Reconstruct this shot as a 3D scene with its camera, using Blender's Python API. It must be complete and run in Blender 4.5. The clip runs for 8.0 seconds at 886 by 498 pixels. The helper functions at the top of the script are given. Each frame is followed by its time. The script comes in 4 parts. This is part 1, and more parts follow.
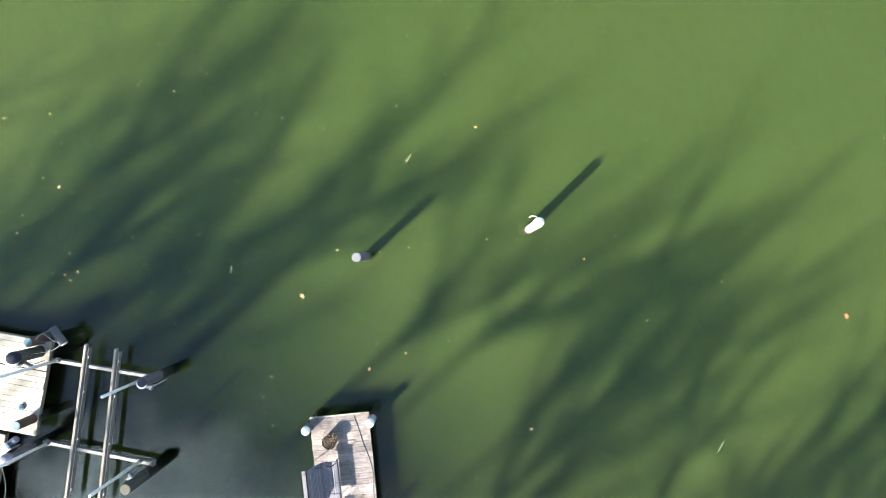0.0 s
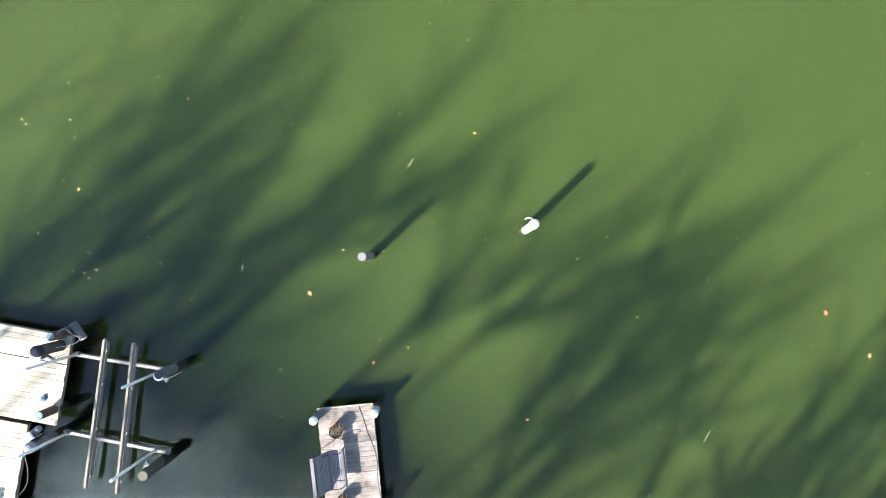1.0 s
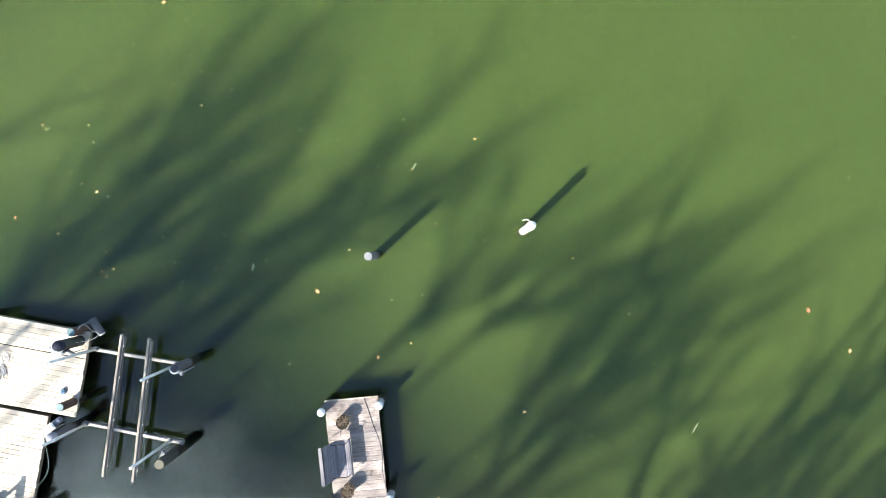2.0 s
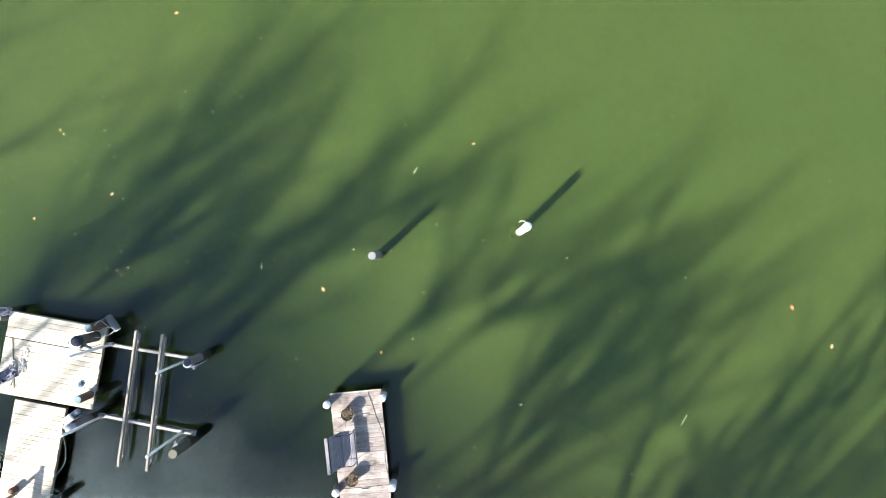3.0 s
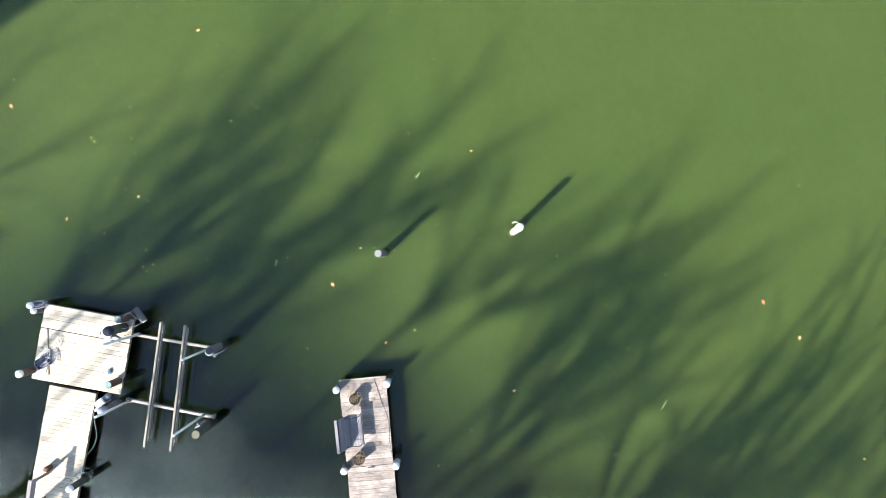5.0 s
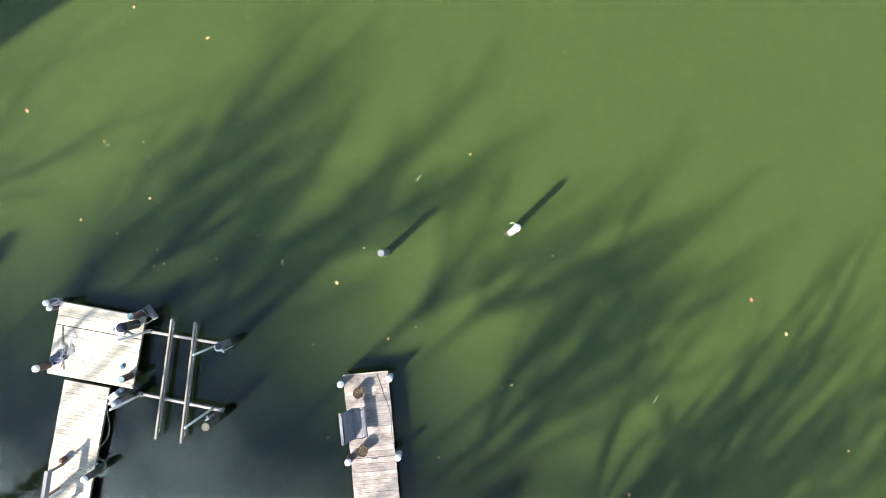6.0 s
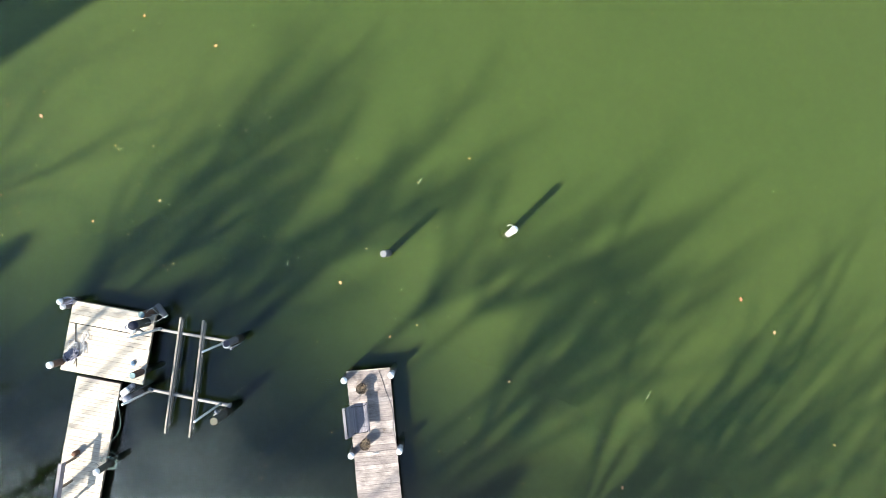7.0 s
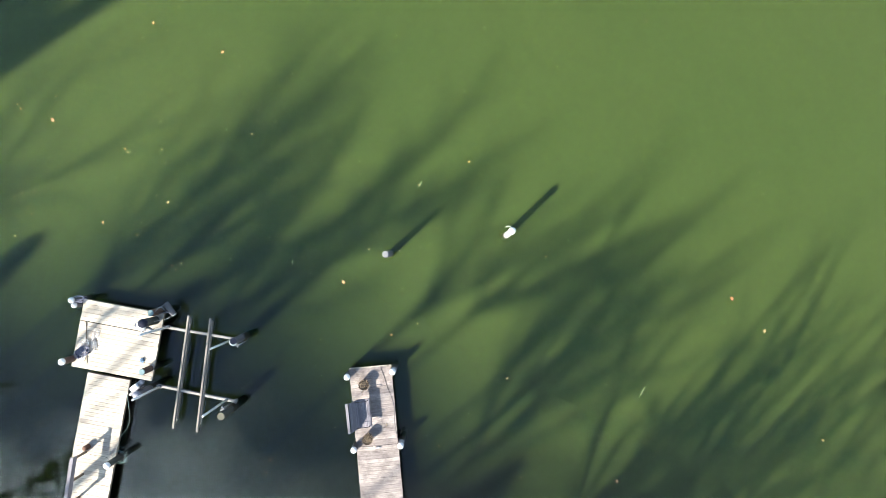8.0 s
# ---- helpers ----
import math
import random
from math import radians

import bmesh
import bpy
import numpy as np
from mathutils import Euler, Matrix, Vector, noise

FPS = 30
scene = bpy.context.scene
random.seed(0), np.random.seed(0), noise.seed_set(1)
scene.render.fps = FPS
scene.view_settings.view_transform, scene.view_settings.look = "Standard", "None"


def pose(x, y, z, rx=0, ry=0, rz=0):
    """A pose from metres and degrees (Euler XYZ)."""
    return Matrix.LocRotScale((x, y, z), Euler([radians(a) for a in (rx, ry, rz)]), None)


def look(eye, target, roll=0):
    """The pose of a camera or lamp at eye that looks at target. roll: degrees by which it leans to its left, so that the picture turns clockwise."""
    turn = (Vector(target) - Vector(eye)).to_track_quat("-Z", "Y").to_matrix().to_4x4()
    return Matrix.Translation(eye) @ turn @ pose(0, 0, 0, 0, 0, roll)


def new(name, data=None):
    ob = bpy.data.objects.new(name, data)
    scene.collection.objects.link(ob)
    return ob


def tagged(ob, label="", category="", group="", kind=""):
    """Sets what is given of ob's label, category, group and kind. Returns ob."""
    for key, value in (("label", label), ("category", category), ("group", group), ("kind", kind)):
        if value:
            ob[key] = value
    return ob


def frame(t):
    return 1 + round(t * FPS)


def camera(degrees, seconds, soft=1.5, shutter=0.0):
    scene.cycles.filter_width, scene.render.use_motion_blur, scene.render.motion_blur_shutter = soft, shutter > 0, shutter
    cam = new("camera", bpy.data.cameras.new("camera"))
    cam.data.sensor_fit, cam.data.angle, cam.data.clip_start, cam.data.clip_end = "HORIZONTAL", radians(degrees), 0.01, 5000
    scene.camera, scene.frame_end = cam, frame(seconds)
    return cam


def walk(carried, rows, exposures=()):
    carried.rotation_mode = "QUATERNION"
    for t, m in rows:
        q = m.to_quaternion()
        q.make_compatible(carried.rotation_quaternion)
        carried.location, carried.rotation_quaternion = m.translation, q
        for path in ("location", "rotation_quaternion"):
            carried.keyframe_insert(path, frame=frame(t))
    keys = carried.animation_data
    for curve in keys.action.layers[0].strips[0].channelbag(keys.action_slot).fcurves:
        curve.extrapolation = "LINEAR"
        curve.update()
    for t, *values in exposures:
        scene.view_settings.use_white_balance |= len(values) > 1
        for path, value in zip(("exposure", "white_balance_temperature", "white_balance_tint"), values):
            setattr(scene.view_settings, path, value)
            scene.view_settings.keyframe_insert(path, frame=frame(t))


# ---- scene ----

# ------------------------------------------------------------------ camera
cam = camera(75.0, 8.0, soft=0.75)
ROWS = [
    (0.0, 0.001, 0.001, 16.561, -0.017, 0.392, 0.028),
    (0.5, -0.029, 0.007, 17.006, -0.045, 0.348, 0.080),
    (1.0, -0.043, 0.009, 17.444, -0.055, 0.284, 0.116),
    (1.5, -0.096, 0.014, 17.875, -0.059, 0.195, 0.153),
    (3.0, -0.168, -0.024, 19.162, 0.046, 0.043, 0.202),
    (3.5, -0.171, -0.029, 19.574, 0.048, 0.066, 0.231),
    (4.0, -0.189, -0.036, 20.011, 0.005, -0.001, 0.249),
    (4.5, -0.181, -0.049, 20.436, 0.009, -0.008, 0.277),
    (6.0, -0.224, -0.084, 21.654, 0.047, -0.107, 0.308),
    (6.5, -0.236, -0.084, 22.050, 0.060, -0.117, 0.340),
    (7.0, -0.245, -0.060, 22.409, 0.076, -0.157, 0.367),
    (7.5, -0.250, -0.039, 22.753, 0.077, -0.175, 0.394),
    (8.0, -0.272, -0.040, 23.086, 0.078, -0.212, 0.418),
]
walk(cam, [(t, pose(x, y, z, a, b, c)) for t, x, y, z, a, b, c in ROWS], exposures=[(0.0, 1.9), (4.0, 1.88), (8.0, 1.75)])

# ------------------------------------------------------------------ light
SUN_HIGH = 36.0
SUN_FROM = Vector((-0.737, -0.676, 0.0)).normalized()
world = bpy.data.worlds.new("world")
scene.world = world
world.use_nodes = True
sky = world.node_tree.nodes.new("ShaderNodeTexSky")
sky.sky_type, sky.sun_disc = "NISHITA", False
sky.dust_density, sky.ozone_density = 0.3, 3.0
sky.sun_elevation = radians(SUN_HIGH)
sky.sun_rotation = math.atan2(SUN_FROM.x, SUN_FROM.y) % (2 * math.pi)
world.node_tree.nodes["Background"].inputs["Strength"].default_value = 0.090


def thin_cloud(nt, clear):
    """Broken high cloud over the whole sky, brighter towards the sun as such cloud is."""
    def math_node(op, a, b):
        n = nt.nodes.new("ShaderNodeMath")
        n.operation = op
        for sock, v in zip(n.inputs, (a, b)):
            if isinstance(v, (int, float)):
                sock.default_value = v
            else:
                nt.links.new(v, sock)
        return n.outputs[0]

    way = nt.nodes.new("ShaderNodeTexCoord").outputs["Generated"]
    fields = []
    for scale, detail, seed in ((2.2, 2, (3.1, 0.4, 1.7)), (11, 3, (0.2, 5.0, 0.9))):
        mp = nt.nodes.new("ShaderNodeMapping")
        mp.inputs["Location"].default_value = seed
        nt.links.new(way, mp.inputs["Vector"])
        n = nt.nodes.new("ShaderNodeTexNoise")
        n.inputs["Scale"].default_value, n.inputs["Detail"].default_value = scale, detail
        nt.links.new(mp.outputs[0], n.inputs["Vector"])
        fields.append(n.outputs["Fac"])
    cover = nt.nodes.new("ShaderNodeMapRange")
    cover.inputs["From Min"].default_value, cover.inputs["From Max"].default_value = 0.42, 0.58
    mean = math_node("ADD", math_node("MULTIPLY", fields[0], 0.45), math_node("MULTIPLY", fields[1], 0.55))
    south = nt.nodes.new("ShaderNodeSeparateXYZ")
    nt.links.new(way, south.inputs[0])
    bank = math_node("ADD", math_node("MULTIPLY", south.outputs["Y"], -1.2), -0.355)
    bank = math_node("ADD", bank, math_node("MULTIPLY", south.outputs["X"], 0.02))
    nt.links.new(math_node("ADD", mean, bank), cover.inputs["Value"])
    dot = nt.nodes.new("ShaderNodeVectorMath")
    dot.operation = "DOT_PRODUCT"
    high = radians(SUN_HIGH)
    dot.inputs[1].default_value = (*(SUN_FROM.xy * math.cos(high)), math.sin(high))
    nt.links.new(way, dot.inputs[0])
    glow = math_node("POWER", math_node("MAXIMUM", dot.outputs["Value"], 0.0), 14.0)
    light = math_node("ADD", math_node("MULTIPLY", glow, CLOUD_GLOW), CLOUD_BASE)
    grey = nt.nodes.new("ShaderNodeCombineColor")
    for sock, k in zip(grey.inputs, (0.68, 0.86, 0.95)):
        nt.links.new(math_node("MULTIPLY", light, k), sock)
    m = nt.nodes.new("ShaderNodeMix")
    m.data_type = "RGBA"
    nt.links.new(math_node("MULTIPLY", cover.outputs[0], 0.75), m.inputs[0])
    nt.links.new(clear, m.inputs[6])
    nt.links.new(grey.outputs[0], m.inputs[7])
    return m.outputs[2]


CLOUD_BASE, CLOUD_GLOW = 2.8, 44.0
world.node_tree.links.new(thin_cloud(world.node_tree, sky.outputs[0]), world.node_tree.nodes["Background"].inputs["Color"])
lamp = bpy.data.lights.new("sun", "SUN")
lamp.energy, lamp.angle, lamp.color = 5.0, radians(0.6), (1.0, 0.95, 0.87)
sun = new("sun", lamp)
sun.matrix_world = look(60 * (SUN_FROM * math.cos(radians(SUN_HIGH)) + Vector((0, 0, math.sin(radians(SUN_HIGH))))), (0, 0, 0))


# ------------------------------------------------------------------ materials
def material(name):
    m = bpy.data.materials.new(name)
    m.use_nodes = True
    nt = m.node_tree
    return m, nt, nt.nodes["Principled BSDF"]


def node(nt, kind, **values):
    n = nt.nodes.new(kind)
    for key, value in values.items():
        n.inputs[key.replace("_", " ")].default_value = value
    return n


def noise_node(nt, scale, detail=4.0, rough=0.55, stretch=(1, 1, 1), world_space=False, distortion=0.0):
    """A noise texture on object coordinates (or world place), stretched."""
    if world_space:
        src = nt.nodes.new("ShaderNodeNewGeometry").outputs["Position"]
    else:
        src = nt.nodes.new("ShaderNodeTexCoord").outputs["Object"]
    mp = nt.nodes.new("ShaderNodeMapping")
    mp.inputs["Scale"].default_value = stretch
    nt.links.new(src, mp.inputs["Vector"])
    n = node(nt, "ShaderNodeTexNoise", Scale=scale, Detail=detail, Roughness=rough, Distortion=distortion)
    nt.links.new(mp.outputs[0], n.inputs["Vector"])
    return n.outputs["Fac"], mp


def ramp(nt, fac, stops):
    r = nt.nodes.new("ShaderNodeValToRGB")
    els = r.color_ramp.elements
    while len(els) < len(stops):
        els.new(0.5)
    for e, (at, c) in zip(els, stops):
        e.position, e.color = at, (*c, 1) if len(c) == 3 else c
    nt.links.new(fac, r.inputs["Fac"])
    return r.outputs["Color"]


def mix(nt, how, fac, a, b):
    n = nt.nodes.new("ShaderNodeMix")
    n.data_type, n.blend_type = "RGBA", how
    for sock, v in ((n.inputs[0], fac), (n.inputs[6], a), (n.inputs[7], b)):
        if hasattr(v, "links"):
            nt.links.new(v, sock)
        elif isinstance(v, tuple):
            sock.default_value = (*v, 1)
        else:
            sock.default_value = v
    return n.outputs[2]


def bump(nt, bsdf, height, strength, distance):
    b = node(nt, "ShaderNodeBump", Strength=strength, Distance=distance)
    nt.links.new(height, b.inputs["Height"])
    nt.links.new(b.outputs["Normal"], bsdf.inputs["Normal"])


def wood(name, dark, light, stain, along="X", rough=0.8, amount=0.5, random_shift=True):
    """Weathered timber: grain along one axis, stains, and a tone of its own for each board."""
    m, nt, bsdf = material(name)
    st = {"X": (1.2, 22, 22), "Y": (22, 1.2, 22), "Z": (22, 22, 1.2)}[along]
    grain, mp = noise_node(nt, 2.2, 6, 0.65, st)
    info = nt.nodes.new("ShaderNodeObjectInfo")
    if random_shift:
        mul = nt.nodes.new("ShaderNodeVectorMath")
        mul.operation = "SCALE"
        mul.inputs[0].default_value = (37.0, 91.0, 53.0)
        nt.links.new(info.outputs["Random"], mul.inputs["Scale"])
        nt.links.new(mul.outputs[0], mp.inputs["Location"])
    col = ramp(nt, grain, [(0.28, dark), (0.72, light)])
    spots, _ = noise_node(nt, 2.3, 5, 0.7, world_space=True)
    col = mix(nt, "MULTIPLY", ramp(nt, spots, [(0.42, (0, 0, 0)), (0.75, (amount,) * 3)]), col, stain)
    tone = ramp(nt, info.outputs["Random"], [(0.0, (0.70, 0.68, 0.69)), (0.3, (0.86, 0.85, 0.84)), (0.7, (0.97, 0.96, 0.94)), (1.0, (1.08, 1.08, 1.08))])
    col = mix(nt, "MULTIPLY", 1.0, col, tone)
    nt.links.new(col, bsdf.inputs["Base Color"])
    bsdf.inputs["Roughness"].default_value = rough
    bump(nt, bsdf, grain, 0.5, 0.004)
    return m


def plain(name, colour, rough=0.5, metal=0.0, vary=0.15, scale=9.0):
    """A painted, plastic or metal surface with slight wear in tone and gloss."""
    m, nt, bsdf = material(name)
    n, _ = noise_node(nt, scale, 5, 0.65)
    lo = tuple(c * (1 - 2 * vary) for c in colour)
    nt.links.new(ramp(nt, n, [(0.3, lo), (0.6, colour)]), bsdf.inputs["Base Color"])
    r = node(nt, "ShaderNodeMapRange", To_Min=max(0.05, rough - 0.12), To_Max=min(1.0, rough + 0.15))
    nt.links.new(n, r.inputs["Value"])
    nt.links.new(r.outputs[0], bsdf.inputs["Roughness"])
    bsdf.inputs["Metallic"].default_value = metal
    bump(nt, bsdf, n, 0.15, 0.003)
    return m


def water_surface_material():
    """Clear reflecting skin of the lake: mirror by Fresnel, else let through."""
    m, nt, bsdf = material("water_surface")
    nt.nodes.remove(bsdf)
    rip, _ = noise_node(nt, 2.0, 2, 0.5, (1, 1, 1), True, 0.5)
    b = node(nt, "ShaderNodeBump", Strength=0.04, Distance=0.02)
    nt.links.new(rip, b.inputs["Height"])
    gloss = node(nt, "ShaderNodeBsdfGlossy", Roughness=0.0)
    facing = node(nt, "ShaderNodeLayerWeight", Blend=0.5)
    power = nt.nodes.new("ShaderNodeMath")
    power.operation = "POWER"
    power.inputs[1].default_value = 5.0
    nt.links.new(facing.outputs["Facing"], power.inputs[0])
    fres = node(nt, "ShaderNodeMapRange", To_Min=0.042, To_Max=1.0)
    nt.links.new(power.outputs[0], fres.inputs["Value"])
    clear = node(nt, "ShaderNodeBsdfTransparent", Color=(0.97, 0.99, 0.96, 1))
    both = nt.nodes.new("ShaderNodeMixShader")
    nt.links.new(b.outputs[0], gloss.inputs["Normal"])
    nt.links.new(fres.outputs[0], both.inputs[0])
    nt.links.new(clear.outputs[0], both.inputs[1])
    nt.links.new(gloss.outputs[0], both.inputs[2])
    nt.links.new(both.outputs[0], nt.nodes["Material Output"].inputs["Surface"])
    return m


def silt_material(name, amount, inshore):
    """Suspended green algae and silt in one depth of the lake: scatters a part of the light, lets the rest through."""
    m, nt, bsdf = material(name)
    nt.nodes.remove(bsdf)
    big, _ = noise_node(nt, 0.07, 3, 0.5, (1, 1, 1), True)
    patch, _ = noise_node(nt, 0.35, 4, 0.6, (1, 1, 1), True, 0.8)
    col = ramp(nt, big, [(0.3, ALGAE), (0.7, tuple(c * k for c, k in zip(ALGAE, (1.16, 1.06, 1.12))))])
    diff = nt.nodes.new("ShaderNodeBsdfDiffuse")
    nt.links.new(col, diff.inputs["Color"])
    level = node(nt, "ShaderNodeCombineXYZ", Z=1.0)
    nt.links.new(level.outputs[0], diff.inputs["Normal"])
    clear = node(nt, "ShaderNodeBsdfTransparent", Color=(0.93, 0.98, 0.93, 1))
    r = node(nt, "ShaderNodeMapRange", To_Min=amount * 0.8, To_Max=min(1.0, amount * 1.2))
    nt.links.new(patch, r.inputs["Value"])
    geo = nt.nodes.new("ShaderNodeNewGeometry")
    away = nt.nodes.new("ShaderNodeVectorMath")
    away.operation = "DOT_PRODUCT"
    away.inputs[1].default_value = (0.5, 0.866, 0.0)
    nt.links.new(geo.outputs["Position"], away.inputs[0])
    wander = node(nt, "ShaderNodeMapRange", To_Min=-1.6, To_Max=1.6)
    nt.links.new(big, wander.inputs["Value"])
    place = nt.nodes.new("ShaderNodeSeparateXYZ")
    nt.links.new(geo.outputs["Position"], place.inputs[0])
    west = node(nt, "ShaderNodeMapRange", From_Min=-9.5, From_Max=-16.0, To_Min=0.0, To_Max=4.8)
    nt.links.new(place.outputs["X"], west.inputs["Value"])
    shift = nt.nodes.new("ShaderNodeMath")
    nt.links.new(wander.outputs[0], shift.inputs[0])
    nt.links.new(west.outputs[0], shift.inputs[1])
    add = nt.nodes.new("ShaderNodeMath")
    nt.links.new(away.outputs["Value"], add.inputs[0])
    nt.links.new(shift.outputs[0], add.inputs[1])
    # Less haze near the bank: clearer water, and tree shade put into its density.
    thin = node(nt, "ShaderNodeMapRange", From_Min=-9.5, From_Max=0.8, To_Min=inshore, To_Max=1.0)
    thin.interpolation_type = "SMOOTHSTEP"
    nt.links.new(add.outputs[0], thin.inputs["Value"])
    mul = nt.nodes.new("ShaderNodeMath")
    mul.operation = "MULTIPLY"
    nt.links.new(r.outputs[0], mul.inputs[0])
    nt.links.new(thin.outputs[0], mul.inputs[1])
    # Darker tint inshore stands for the shade of trees and docks on the water.
    shade_tint = mix(nt, "MIX", thin.outputs[0], (0.66, 0.77, 0.77), (0.94, 0.985, 0.93))
    nt.links.new(shade_tint, clear.inputs["Color"])
    both = nt.nodes.new("ShaderNodeMixShader")
    onward = nt.nodes.new("ShaderNodeBsdfTranslucent")
    nt.links.new(col, onward.inputs["Color"])
    scatter = nt.nodes.new("ShaderNodeMixShader")
    scatter.inputs[0].default_value = 0.1
    nt.links.new(diff.outputs[0], scatter.inputs[1])
    nt.links.new(onward.outputs[0], scatter.inputs[2])
    nt.links.new(mul.outputs[0], both.inputs[0])
    nt.links.new(clear.outputs[0], both.inputs[1])
    nt.links.new(scatter.outputs[0], both.inputs[2])
    nt.links.new(both.outputs[0], nt.nodes["Material Output"].inputs["Surface"])
    return m


SHORE_A, SHORE_D, SHORE_IN = Vector((-24.0, -10.0, 0)), Vector((0.90, -0.436, 0)).normalized(), Vector((-0.436, -0.90, 0)).normalized()
ALGAE = (0.110, 0.148, 0.040)


def ground_material():
    """Leaf litter above the water line, mottled dark mud and weed below it."""
    m, nt, bsdf = material("bank_and_bed")
    a, _ = noise_node(nt, 0.4, 4, 0.6, (1, 1, 1), True)
    b, _ = noise_node(nt, 14, 6, 0.7, (1, 1, 1), True)
    dry = mix(nt, "MIX", b, ramp(nt, a, [(0.35, (0.10, 0.085, 0.045)), (0.65, (0.07, 0.085, 0.03))]), (0.17, 0.105, 0.055))
    c, _ = noise_node(nt, 1.3, 5, 0.62, (1, 1, 1), True, 1.2)
    mud = ramp(nt, c, [(0.38, (0.006, 0.008, 0.005)), (0.55, (0.012, 0.014, 0.008)), (0.72, (0.022, 0.024, 0.014))])
    geo = nt.nodes.new("ShaderNodeNewGeometry")
    xyz = nt.nodes.new("ShaderNodeSeparateXYZ")
    nt.links.new(geo.outputs["Position"], xyz.inputs[0])
    wet = node(nt, "ShaderNodeMapRange", From_Min=-0.05, From_Max=0.08)
    nt.links.new(xyz.outputs["Z"], wet.inputs["Value"])
    nt.links.new(mix(nt, "MIX", wet.outputs[0], mud, dry), bsdf.inputs["Base Color"])
    bsdf.inputs["Roughness"].default_value = 0.95
    bump(nt, bsdf, b, 0.8, 0.06)
    return m


def leaf_material():
    m, nt, bsdf = material("dead_leaf")
    info = nt.nodes.new("ShaderNodeObjectInfo")
    col = ramp(nt, info.outputs["Random"], [(0.0, (0.52, 0.22, 0.11)), (0.4, (0.62, 0.36, 0.18)), (0.75, (0.66, 0.50, 0.32)), (1.0, (0.5, 0.16, 0.09))])
    n, _ = noise_node(nt, 30, 3)
    col = mix(nt, "MULTIPLY", 0.6, col, ramp(nt, n, [(0.3, (0.5, 0.45, 0.4)), (0.7, (1, 1, 1))]))
    nt.links.new(col, bsdf.inputs["Base Color"])
    bsdf.inputs["Roughness"].default_value = 0.6
    return m


WATER, GROUND, LEAF = water_surface_material(), ground_material(), leaf_material()
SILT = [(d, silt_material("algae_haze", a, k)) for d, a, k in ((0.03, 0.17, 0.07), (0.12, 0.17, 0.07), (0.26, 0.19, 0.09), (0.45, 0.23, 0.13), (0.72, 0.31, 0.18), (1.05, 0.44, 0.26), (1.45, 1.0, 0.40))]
DECK_PALE = wood("pale_deck_boards", (0.36, 0.305, 0.235), (0.56, 0.50, 0.41), (0.6, 0.53, 0.45))
DECK_GREY = wood("weathered_deck_boards", (0.15, 0.125, 0.115), (0.40, 0.345, 0.31), (0.36, 0.33, 0.33), amount=1.0)
FRAME_WOOD = wood("joist_timber", (0.16, 0.12, 0.08), (0.28, 0.22, 0.15), (0.5, 0.45, 0.4))
BUNK_WOOD = wood("bunk_timber", (0.10, 0.085, 0.07), (0.34, 0.30, 0.26), (0.5, 0.46, 0.44), along="Y")
BENCH_WOOD = wood("grey_bench_timber", (0.11, 0.10, 0.115), (0.28, 0.26, 0.28), (0.6, 0.58, 0.6), along="Y")
PILE_GREY = wood("grey_pile_timber", (0.06, 0.058, 0.06), (0.19, 0.185, 0.19), (0.45, 0.42, 0.38), along="Z")
PILE_BROWN = wood("brown_pile_timber", (0.075, 0.042, 0.03), (0.17, 0.10, 0.07), (0.5, 0.45, 0.4), along="Z")
PILE_WET = wood("wet_pile_foot", (0.012, 0.012, 0.008), (0.035, 0.032, 0.022), (0.5, 0.48, 0.4), along="Z", rough=0.5)
PILE_DARK = wood("dark_pile_timber", (0.035, 0.035, 0.026), (0.10, 0.095, 0.072), (0.5, 0.48, 0.4), along="Z")
PILE_PALE = wood("pale_pile_timber", (0.42, 0.38, 0.33), (0.66, 0.61, 0.55), (0.6, 0.55, 0.5), along="Z")
PILE_SILVER = wood("silver_pile_timber", (0.20, 0.20, 0.21), (0.42, 0.42, 0.43), (0.4, 0.4, 0.4), along="Z")
END_GRAIN = wood("cut_pile_end", (0.035, 0.034, 0.022), (0.15, 0.145, 0.10), (0.6, 0.55, 0.45), along="Z")
BARK = wood("bark", (0.05, 0.042, 0.036), (0.13, 0.115, 0.10), (0.6, 0.6, 0.6), along="Z", rough=0.95)
NEEDLES = plain("evergreen_needles", (0.035, 0.055, 0.022), 0.7, 0.0, 0.3, 3.0)
WHITE = plain("white_plastic", (0.78, 0.77, 0.74), 0.45, 0.0, 0.06)
TEAL = plain("faded_teal_plastic", (0.15, 0.235, 0.235), 0.6, 0.0, 0.2)
NAVY = plain("navy_cover", (0.014, 0.016, 0.032), 0.9, 0.0, 0.2)
GALV = plain("galvanised_steel", (0.22, 0.215, 0.21), 0.6, 0.3, 0.2)
ALU = plain("dull_aluminium", (0.28, 0.255, 0.23), 0.7, 0.1, 0.25)
GREY_PLASTIC = plain("grey_plastic", (0.18, 0.185, 0.22), 0.55, 0.0, 0.12)
NAVY_PLASTIC = plain("navy_plastic", (0.05, 0.055, 0.09), 0.5, 0.0, 0.2)
BENCH_IRON = plain("dark_bench_iron", (0.03, 0.028, 0.03), 0.8, 0.2, 0.2, 30)
ROPE_PALE = plain("pale_rope", (0.62, 0.60, 0.58), 0.9, 0.0, 0.2, 60)
ROPE_LILAC = plain("lilac_grey_rope", (0.24, 0.235, 0.30), 0.9, 0.0, 0.2, 60)
HOSE = plain("teal_hose", (0.14, 0.23, 0.21), 0.5, 0.0, 0.2, 30)
